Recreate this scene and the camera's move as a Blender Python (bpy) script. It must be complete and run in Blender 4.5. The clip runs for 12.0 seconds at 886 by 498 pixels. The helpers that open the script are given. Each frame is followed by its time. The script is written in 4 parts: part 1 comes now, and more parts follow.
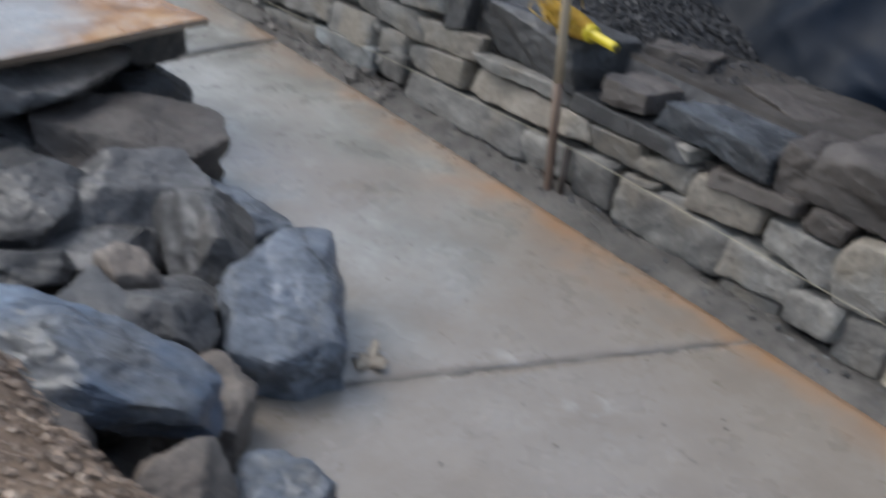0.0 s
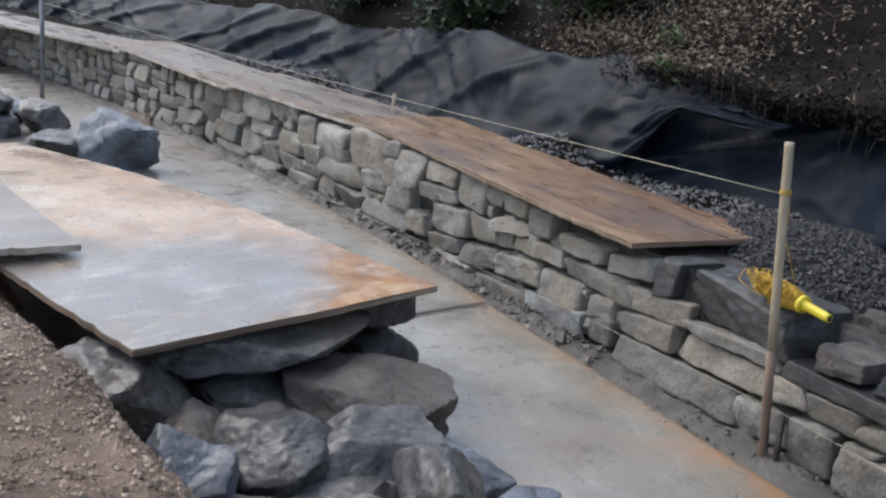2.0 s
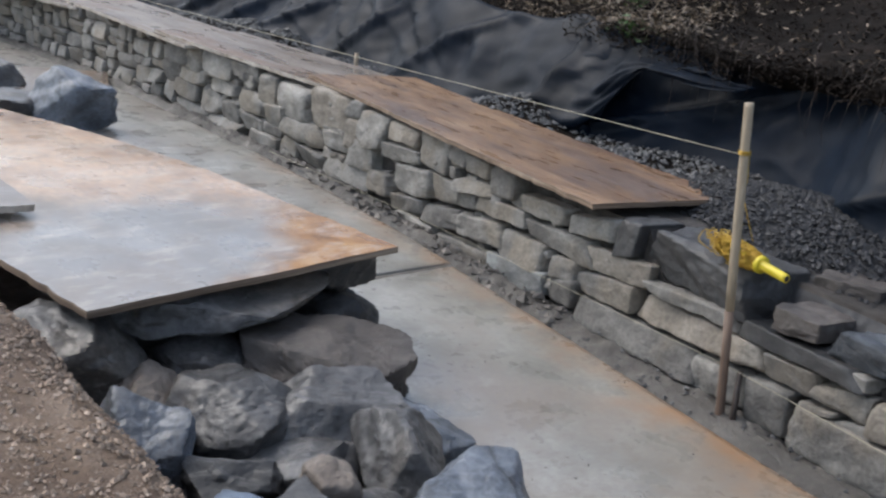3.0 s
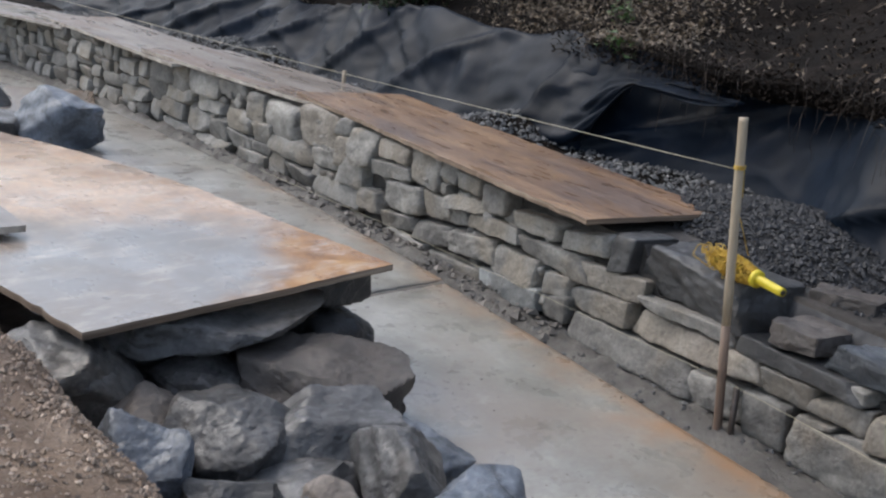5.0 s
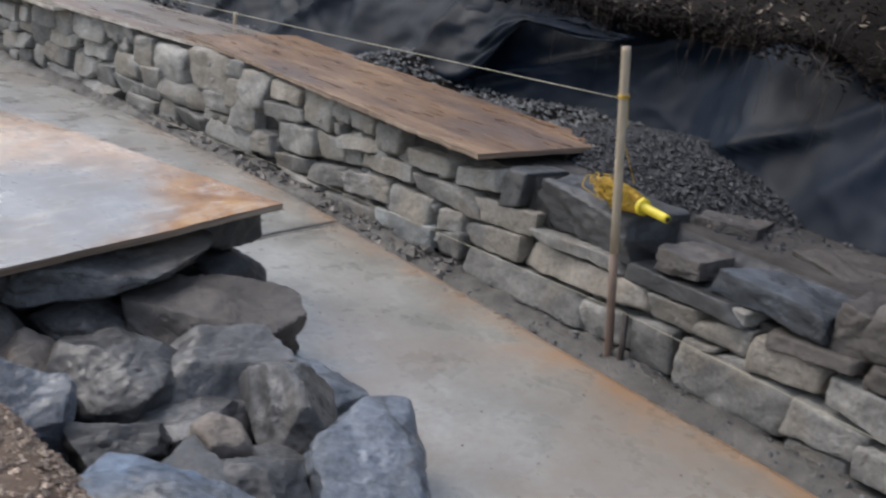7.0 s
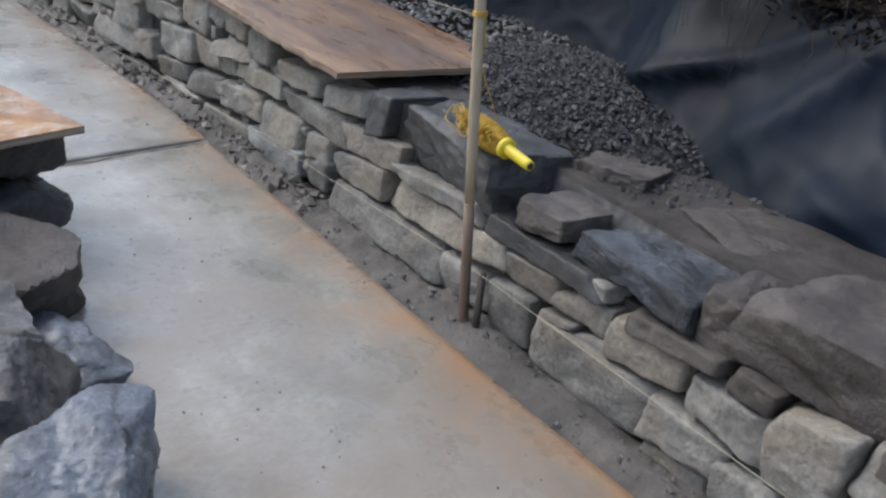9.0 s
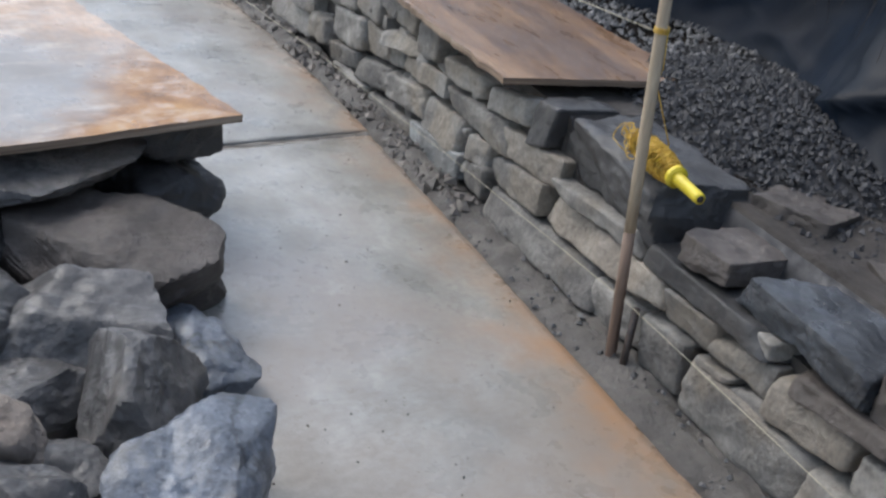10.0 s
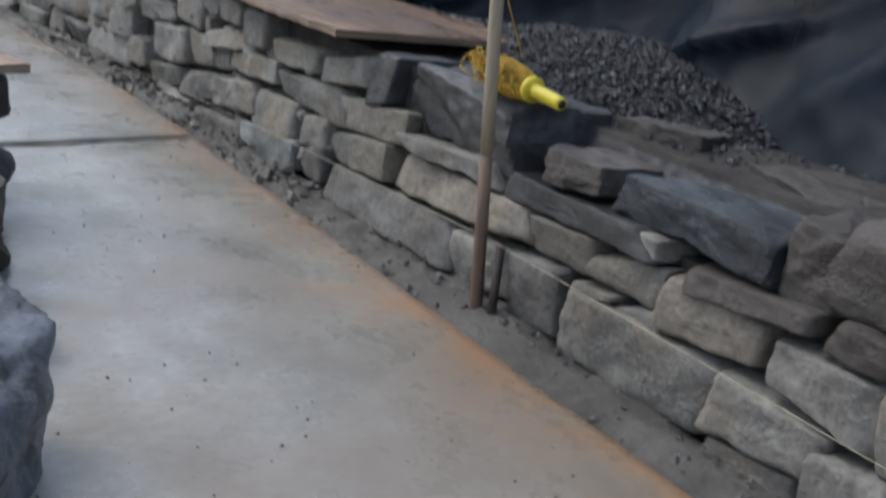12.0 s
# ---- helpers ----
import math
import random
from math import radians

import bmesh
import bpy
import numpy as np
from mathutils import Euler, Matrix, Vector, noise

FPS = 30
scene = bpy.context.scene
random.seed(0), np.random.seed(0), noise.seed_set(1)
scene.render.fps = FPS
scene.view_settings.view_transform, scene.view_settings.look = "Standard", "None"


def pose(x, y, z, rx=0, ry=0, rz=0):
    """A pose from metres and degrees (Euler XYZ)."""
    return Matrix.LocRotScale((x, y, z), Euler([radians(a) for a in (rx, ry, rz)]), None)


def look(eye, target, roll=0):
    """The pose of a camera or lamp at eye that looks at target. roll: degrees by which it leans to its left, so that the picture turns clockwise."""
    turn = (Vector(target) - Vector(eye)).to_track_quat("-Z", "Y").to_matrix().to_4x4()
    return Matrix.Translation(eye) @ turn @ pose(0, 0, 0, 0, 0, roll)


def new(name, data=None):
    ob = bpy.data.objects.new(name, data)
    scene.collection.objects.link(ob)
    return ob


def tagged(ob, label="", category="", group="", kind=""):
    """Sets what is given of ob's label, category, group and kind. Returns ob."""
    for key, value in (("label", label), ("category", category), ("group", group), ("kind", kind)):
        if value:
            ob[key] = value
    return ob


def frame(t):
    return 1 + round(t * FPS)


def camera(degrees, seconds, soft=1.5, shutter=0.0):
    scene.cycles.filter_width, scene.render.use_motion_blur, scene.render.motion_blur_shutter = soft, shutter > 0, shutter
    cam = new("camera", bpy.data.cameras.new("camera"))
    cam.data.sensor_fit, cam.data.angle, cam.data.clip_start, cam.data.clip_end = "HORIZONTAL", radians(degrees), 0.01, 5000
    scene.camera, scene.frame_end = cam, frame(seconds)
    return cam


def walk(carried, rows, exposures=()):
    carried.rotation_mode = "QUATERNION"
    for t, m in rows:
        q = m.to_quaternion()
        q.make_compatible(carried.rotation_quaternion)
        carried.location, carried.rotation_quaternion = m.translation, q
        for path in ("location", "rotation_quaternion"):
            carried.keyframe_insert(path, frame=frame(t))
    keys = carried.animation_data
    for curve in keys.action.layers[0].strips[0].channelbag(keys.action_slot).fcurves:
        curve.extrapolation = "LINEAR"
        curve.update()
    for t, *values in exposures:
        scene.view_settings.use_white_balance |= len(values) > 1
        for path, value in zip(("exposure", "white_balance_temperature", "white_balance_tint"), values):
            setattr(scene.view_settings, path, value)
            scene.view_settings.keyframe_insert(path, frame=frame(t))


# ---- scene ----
cam = camera(46.0, 12.0, soft=2.3, shutter=0.4)
PATH = [
    (0, (-1.936, -1.814, 1.149), (-0.766, -0.479, 0.227), 9.0),
    (0.3, (-2.04, -1.799, 1.165), (-0.969, -0.309, 0.371), 6.6),
    (0.5, (-2.086, -1.8, 1.185), (-1.089, -0.212, 0.487), 6.3),
    (1, (-2.123, -1.829, 1.214), (-1.165, -0.174, 0.627), 6.0),
    (1.5, (-2.128, -1.851, 1.214), (-1.184, -0.168, 0.69), 5.9),
    (2, (-2.12, -1.856, 1.214), (-1.172, -0.172, 0.697), 6.0),
    (2.5, (-2.106, -1.859, 1.211), (-1.136, -0.195, 0.672), 5.9),
    (3, (-2.099, -1.851, 1.208), (-1.097, -0.22, 0.628), 6.6),
    (3.2, (-2.1, -1.849, 1.213), (-1.066, -0.237, 0.634), 6.6),
    (4.8, (-2.117, -1.818, 1.206), (-1.106, -0.194, 0.624), 6.0),
    (5, (-2.123, -1.826, 1.204), (-1.092, -0.201, 0.657), 6.3),
    (5.5, (-2.11, -1.835, 1.188), (-1.068, -0.231, 0.604), 5.9),
    (6, (-2.102, -1.836, 1.182), (-1.008, -0.283, 0.557), 5.8),
    (6.5, (-2.1, -1.842, 1.186), (-0.995, -0.286, 0.585), 5.7),
    (7, (-2.074, -1.857, 1.173), (-0.909, -0.356, 0.55), 6.2),
    (7.5, (-1.976, -1.871, 1.162), (-0.761, -0.423, 0.51), 5.6),
    (9.3, (-1.398, -1.689, 1.2), (-0.335, -0.208, 0.378), 9.2),
    (9.5, (-1.404, -1.669, 1.216), (-0.404, -0.132, 0.417), 9.4),
    (10, (-1.335, -1.598, 1.202), (-0.482, -0.019, 0.321), 10.1),
    (10.5, (-1.236, -1.53, 1.16), (-0.407, 0.005, 0.182), 10.0),
    (10.8, (-1.25, -1.563, 1.047), (-0.197, -0.163, 0.082), 14.8),
    (11, (-1.167, -1.516, 0.971), (-0.109, -0.185, -0.082), 13.1),
    (11.2, (-1.142, -1.496, 0.949), (-0.072, -0.154, -0.079), 11.9),
    (11.5, (-1.132, -1.496, 0.874), (-0.067, -0.076, -0.048), 9.3),
    (12, (-1.177, -1.518, 0.734), (-0.076, 0.036, 0.125), 8.9),
]
EXPOSURES = [(0, 0.62, 6150, 7), (0.6, 0.66, 6250, 8), (1.5, 0.84, 6250, 8), (2.5, 0.79, 6300, 8), (7.5, 0.75, 6350, 9), (9.5, 0.82, 6200, 8), (10.5, 0.80, 6250, 8), (11.2, 0.48, 6150, 7), (12, 0.47, 6150, 7)]
walk(cam, [(t, look(eye, target, roll)) for t, eye, target, roll in PATH], EXPOSURES)

# ---- world, sun, exposure ----
world = bpy.data.worlds.new("overcast")
world.use_nodes = True
scene.world = world
wn, wl = world.node_tree.nodes, world.node_tree.links
sky = wn.new("ShaderNodeTexSky")
sky.sky_type, sky.sun_disc = "NISHITA", False
sky.sun_elevation, sky.sun_rotation = radians(52), radians(-32)
sky.dust_density, sky.air_density = 3.0, 1.0
pale = wn.new("ShaderNodeHueSaturation")
pale.inputs["Saturation"].default_value = 0.72
wl.new(sky.outputs[0], pale.inputs["Color"])
wl.new(pale.outputs[0], wn["Background"].inputs["Color"])
wn["Background"].inputs["Strength"].default_value = 0.165

sun = new("sun", bpy.data.lights.new("sun", "SUN"))
sun.data.energy, sun.data.angle, sun.data.color = 0.55, radians(40), (1.0, 0.98, 0.96)
sun.matrix_basis = look((-3.26, 5.22, 7.88), (0, 0, 0))


# ---- materials ----
def ramp(nt, fac, stops):
    r = nt.nodes.new("ShaderNodeValToRGB")
    els = r.color_ramp.elements
    while len(els) < len(stops):
        els.new(0.5)
    for el, (p, c) in zip(els, stops):
        el.position, el.color = p, (*c, 1)
    nt.links.new(fac, r.inputs[0])
    return r.outputs[0]


def noise_tex(nt, vec, scale, detail=6.0, rough=0.6, kind="ShaderNodeTexNoise"):
    n = nt.nodes.new(kind)
    n.inputs["Scale"].default_value = scale
    if kind == "ShaderNodeTexNoise":
        n.inputs["Detail"].default_value, n.inputs["Roughness"].default_value = detail, rough
    nt.links.new(vec, n.inputs["Vector"])
    return n.outputs["Fac"] if kind == "ShaderNodeTexNoise" else n.outputs["Distance"]


def span(nt, fac, a, b, lo=0.0, hi=1.0):
    m = nt.nodes.new("ShaderNodeMapRange")
    for key, v in (("From Min", a), ("From Max", b), ("To Min", lo), ("To Max", hi)):
        m.inputs[key].default_value = v
    nt.links.new(fac, m.inputs["Value"])
    return m.outputs[0]


def mixc(nt, fac, a, b, how="MIX"):
    m = nt.nodes.new("ShaderNodeMix")
    m.data_type, m.blend_type = "RGBA", how
    for sock, v in ((m.inputs[0], fac), (m.inputs[6], a), (m.inputs[7], b)):
        if hasattr(v, "links"):
            nt.links.new(v, sock)
        elif isinstance(v, tuple):
            sock.default_value = (*v, 1)
        else:
            sock.default_value = v
    return m.outputs[2]


def surface(name, stops, scale=6.0, fine=60.0, rough=(0.45, 0.85), bump=0.4, bump_dist=0.01, vary=0.25, stretch=(1, 1, 1),
            stain=None, stain_scale=2.0, speck=0.25, metal=0.0, island=False, spec=0.5, world_space=False, vein=0.0):
    """A weathered surface: a broad mottle, a fine grain, stains, and a spread of tone from piece to piece."""
    m = bpy.data.materials.new(name)
    m.use_nodes = True
    nt = m.node_tree
    bsdf = nt.nodes["Principled BSDF"]
    tc = nt.nodes.new("ShaderNodeTexCoord")
    info = nt.nodes.new("ShaderNodeObjectInfo")
    rnd = info.outputs["Random"]
    if island:
        rnd = nt.nodes.new("ShaderNodeNewGeometry").outputs["Random Per Island"]
    off = nt.nodes.new("ShaderNodeVectorMath")
    off.operation = "MULTIPLY_ADD"
    off.inputs[1].default_value = (37, 53, 71)
    nt.links.new(rnd, off.inputs[0])
    nt.links.new(tc.outputs["Object"], off.inputs[2])
    mp = nt.nodes.new("ShaderNodeMapping")
    mp.inputs["Scale"].default_value = stretch
    nt.links.new(off.outputs[0] if not world_space else tc.outputs["Object"], mp.inputs["Vector"])
    vec = mp.outputs[0]
    broad = noise_tex(nt, vec, scale)
    grain = noise_tex(nt, vec, fine, 8.0, 0.7)
    col = ramp(nt, broad, stops)
    if stain:
        col = mixc(nt, span(nt, noise_tex(nt, vec, stain_scale, 4.0, 0.55), 0.5, 0.62), col, stain)
    if vein:
        ridge = ramp(nt, noise_tex(nt, vec, scale * 0.9, 5.0, 0.55), [(0.46, (1, 1, 1)), (0.495, (1 - vein,) * 3), (0.53, (1, 1, 1))])
        col = mixc(nt, span(nt, noise_tex(nt, vec, scale * 0.5, 3.0), 0.42, 0.58), col, mixc(nt, 1.0, col, ridge, "MULTIPLY"))
    col = mixc(nt, 0.9, col, ramp(nt, grain, [(0.3, (1 - speck,) * 3), (0.7, (1 + speck * 0.6,) * 3)]), "MULTIPLY")
    hsv = nt.nodes.new("ShaderNodeHueSaturation")
    nt.links.new(col, hsv.inputs["Color"])
    nt.links.new(span(nt, rnd, 0, 1, 1 - vary, 1 + vary), hsv.inputs["Value"])
    nt.links.new(hsv.outputs[0], bsdf.inputs["Base Color"])
    nt.links.new(span(nt, noise_tex(nt, vec, scale * 1.7, 4.0), 0.35, 0.65, *rough), bsdf.inputs["Roughness"])
    bsdf.inputs["Metallic"].default_value = metal
    bsdf.inputs["Specular IOR Level"].default_value = spec
    if bump:
        b = nt.nodes.new("ShaderNodeBump")
        b.inputs["Strength"].default_value, b.inputs["Distance"].default_value = bump, bump_dist
        coarse = mixc(nt, 0.5, noise_tex(nt, vec, fine * 0.14, 9.0, 0.72), noise_tex(nt, vec, fine * 0.35, 6.0, 0.65))
        nt.links.new(mixc(nt, 0.35, coarse, grain), b.inputs["Height"])
        nt.links.new(b.outputs[0], bsdf.inputs["Normal"])
    return m


WALL_STONE = surface("wall_stone", [(0.3, (0.13, 0.122, 0.110)), (0.5, (0.228, 0.214, 0.192)), (0.72, (0.355, 0.334, 0.298))], 7, 70,
                     (0.5, 0.9), 0.8, 0.025, 0.28, stain=(0.235, 0.205, 0.165), stain_scale=4, speck=0.4)
TAN_STONE = surface("tan_wall_stone", [(0.3, (0.17, 0.145, 0.115)), (0.5, (0.27, 0.235, 0.19)), (0.72, (0.37, 0.33, 0.28))], 7, 70,
                    (0.5, 0.9), 0.8, 0.025, 0.12, stain=(0.20, 0.17, 0.14), stain_scale=4, speck=0.4)
LIMED = surface("lime_stained_stone", [(0.3, (0.15, 0.15, 0.145)), (0.5, (0.23, 0.23, 0.22)), (0.72, (0.36, 0.36, 0.34))], 7, 70,
                (0.5, 0.9), 0.8, 0.025, 0.05, stain=(0.42, 0.44, 0.43), stain_scale=6, speck=0.4)
DARK_STONE = surface("dark_stone", [(0.3, (0.02, 0.019, 0.019)), (0.55, (0.036, 0.035, 0.035)), (0.75, (0.075, 0.074, 0.073))], 5, 60,
                     (0.35, 0.65), 0.8, 0.025, 0.2)
WET_SLATE = surface("wet_slate", [(0.3, (0.02, 0.022, 0.025)), (0.5, (0.045, 0.05, 0.058)), (0.72, (0.12, 0.135, 0.155))], 6, 60, (0.2, 0.5), 0.9, 0.03, 0.1)
BROWN_STONE = surface("brown_stone", [(0.3, (0.045, 0.037, 0.031)), (0.55, (0.082, 0.069, 0.060)), (0.75, (0.15, 0.129, 0.113))], 5, 60,
                      (0.4, 0.7), 0.8, 0.025, 0.15)
BOULDER = surface("boulder", [(0.3, (0.045, 0.043, 0.042)), (0.5, (0.105, 0.100, 0.097)), (0.70, (0.235, 0.227, 0.22))], 6, 55,
                  (0.3, 0.65), 1.0, 0.045, 0.2, stain=(0.175, 0.150, 0.125), stain_scale=3, speck=0.55, vein=0.55)
# grey rock lightened and blued all over to hold the sky's sheen on wet tops
SHEEN_PALE_ROCK = surface("sheen_pale_rock", [(0.3, (0.075, 0.086, 0.104)), (0.5, (0.16, 0.183, 0.22)), (0.72, (0.31, 0.34, 0.39))], 6, 55,
                    (0.3, 0.65), 1.0, 0.045, 0.12, speck=0.55, vein=0.6)
# wet grey rock; the blue of the reflected sky is painted into its base
SKY_BLUE_ROCK = surface("sky_blue_rock", [(0.3, (0.04, 0.056, 0.085)), (0.5, (0.10, 0.142, 0.215)), (0.72, (0.20, 0.265, 0.36))], 7, 50,
                    (0.3, 0.6), 1.0, 0.045, 0.05, stain=(0.17, 0.165, 0.16), stain_scale=2.6, speck=0.55, vein=0.75)
TAN_ROCK = surface("tan_rock", [(0.3, (0.13, 0.106, 0.086)), (0.5, (0.20, 0.166, 0.138)), (0.72, (0.29, 0.25, 0.212))], 6, 55,
                   (0.4, 0.75), 0.9, 0.03, 0.12)
SOIL = surface("soil", [(0.3, (0.13, 0.083, 0.053)), (0.5, (0.27, 0.19, 0.13)), (0.7, (0.39, 0.29, 0.21))], 5, 160, (0.6, 0.95), 1.0, 0.03, 0,
               stain=(0.16, 0.105, 0.07), stain_scale=1.2, world_space=True)
MUD = surface("grey_mud", [(0.3, (0.058, 0.052, 0.046)), (0.5, (0.105, 0.096, 0.085)), (0.7, (0.175, 0.16, 0.142))], 6, 90, (0.35, 0.8), 0.9, 0.02, 0, world_space=True)
FILL = surface("fill_soil", [(0.3, (0.028, 0.023, 0.020)), (0.5, (0.050, 0.042, 0.036)), (0.7, (0.085, 0.073, 0.063))], 7, 90, (0.6, 0.95), 1.0, 0.03, 0, world_space=True)
JOINT_DIRT = surface("joint_dirt", [(0.3, (0.10, 0.088, 0.076)), (0.5, (0.165, 0.148, 0.13)), (0.7, (0.26, 0.24, 0.21))], 14, 120, (0.5, 0.9), 0.9, 0.01, 0, world_space=True)
# brown soil taken nearly to black: the wooded bank's shade is in the colour
SHADED_HUMUS = surface("shaded_humus", [(0.3, (0.006, 0.005, 0.0045)), (0.5, (0.012, 0.0095, 0.008)), (0.7, (0.022, 0.017, 0.014))], 6, 60, (0.8, 0.98), 0.9, 0.03, 0, spec=0.08, world_space=True)
GRIT = surface("grit", [(0.3, (0.16, 0.113, 0.08)), (0.5, (0.28, 0.205, 0.148)), (0.7, (0.43, 0.345, 0.27))], 30, 200, (0.4, 0.85), 0.2, 0.003, 0.5, island=True)
BASALT = surface("basalt_gravel", [(0.3, (0.013, 0.013, 0.014)), (0.5, (0.025, 0.025, 0.027)), (0.7, (0.052, 0.05, 0.052))], 20, 150, (0.55, 0.9), 0.2, 0.003, 0.5, island=True)
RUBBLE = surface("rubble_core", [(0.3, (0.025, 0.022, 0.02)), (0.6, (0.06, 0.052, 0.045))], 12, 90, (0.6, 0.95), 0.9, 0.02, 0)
WOOD_POST = surface("stake_wood", [(0.3, (0.16, 0.12, 0.08)), (0.5, (0.30, 0.235, 0.16)), (0.7, (0.40, 0.33, 0.235))], 12, 90, (0.45, 0.8), 0.4, 0.004, 0.1,
                    stretch=(1, 1, 0.12))
PLY = surface("weathered_plywood", [(0.28, (0.085, 0.045, 0.024)), (0.45, (0.19, 0.108, 0.056)), (0.58, (0.265, 0.155, 0.08)), (0.74, (0.37, 0.25, 0.15))], 4.5, 45, (0.22, 0.55), 0.25, 0.003, 0.1,
              stretch=(2.2, 0.5, 1), stain=(0.135, 0.085, 0.058), stain_scale=2.6, speck=0.45)
# brown plywood greyed in its base colour to stand for sky on wet wood
PLY_SHEEN_GREY = surface("sheen_grey_plywood", [(0.28, (0.13, 0.105, 0.085)), (0.5, (0.24, 0.20, 0.165)), (0.72, (0.36, 0.31, 0.26))], 2.2, 45, (0.22, 0.5), 0.25, 0.003, 0.1,
                   stretch=(2.2, 0.5, 1), stain=(0.20, 0.13, 0.085), stain_scale=1.3, speck=0.35)
PLY_WET = surface("wet_plywood", [(0.30, (0.20, 0.115, 0.065)), (0.45, (0.38, 0.245, 0.15)), (0.58, (0.49, 0.34, 0.225)), (0.72, (0.57, 0.44, 0.32))], 3.0, 34,
                  (0.18, 0.5), 0.25, 0.003, 0.0, stretch=(1.3, 0.8, 1), stain=(0.30, 0.22, 0.16), stain_scale=1.6, speck=0.4, world_space=True)
PLY_EDGE_PALE = surface("pale_plywood_edge", [(0.3, (0.24, 0.20, 0.16)), (0.5, (0.42, 0.37, 0.31)), (0.7, (0.58, 0.53, 0.46))], 9, 70, (0.4, 0.7), 0.3, 0.003, 0.1)
PLY_EDGE = surface("plywood_edge", [(0.3, (0.09, 0.06, 0.04)), (0.5, (0.22, 0.155, 0.105)), (0.7, (0.42, 0.34, 0.26))], 9, 70, (0.5, 0.85), 0.4, 0.003, 0.1, stretch=(0.2, 0.2, 9))
FABRIC = surface("landscape_fabric", [(0.3, (0.0030, 0.0050, 0.0080)), (0.55, (0.0050, 0.0098, 0.0190)), (0.75, (0.011, 0.020, 0.036))], 1.5, 120, (0.40, 0.62), 0.3, 0.004, 0, speck=0.25, spec=0.13)
GREY_GRAVEL = surface("grey_gravel", [(0.3, (0.05, 0.049, 0.048)), (0.5, (0.10, 0.098, 0.096)), (0.7, (0.20, 0.195, 0.19))], 20, 150, (0.55, 0.9), 0.2, 0.003, 0.5, island=True)
YELLOW = surface("yellow_plastic", [(0.3, (0.62, 0.47, 0.02)), (0.7, (0.75, 0.60, 0.04))], 9, 80, (0.3, 0.5), 0.05, 0.001, 0.03, speck=0.08)
TWINE_YELLOW = surface("yellow_twine", [(0.3, (0.42, 0.24, 0.025)), (0.7, (0.66, 0.44, 0.06))], 40, 300, (0.5, 0.8), 0.3, 0.001, 0.05)
TWINE = surface("pale_twine", [(0.3, (0.30, 0.27, 0.2)), (0.7, (0.45, 0.41, 0.3))], 40, 300, (0.6, 0.8), 0.2, 0.001, 0.05)
STEEL = surface("rusty_steel", [(0.3, (0.035, 0.03, 0.028)), (0.7, (0.10, 0.075, 0.06))], 30, 120, (0.4, 0.7), 0.3, 0.002, 0.05, metal=0.4)
DRY_LEAF = surface("dry_leaf", [(0.3, (0.07, 0.05, 0.033)), (0.5, (0.16, 0.12, 0.082)), (0.7, (0.31, 0.25, 0.18))], 25, 120, (0.5, 0.8), 0.1, 0.002, 0.55, island=True)
GREEN_LEAF = surface("green_leaf", [(0.3, (0.035, 0.075, 0.018)), (0.7, (0.09, 0.17, 0.04))], 25, 120, (0.35, 0.6), 0.1, 0.002, 0.4, island=True)
EVERGREEN = surface("evergreen_leaf", [(0.3, (0.012, 0.026, 0.010)), (0.7, (0.035, 0.06, 0.022))], 25, 120, (0.4, 0.7), 0.1, 0.002, 0.4, island=True)
ROOT = surface("root_bark", [(0.3, (0.025, 0.018, 0.014)), (0.7, (0.075, 0.055, 0.043))], 25, 120, (0.6, 0.9), 0.3, 0.002, 0.4, island=True)


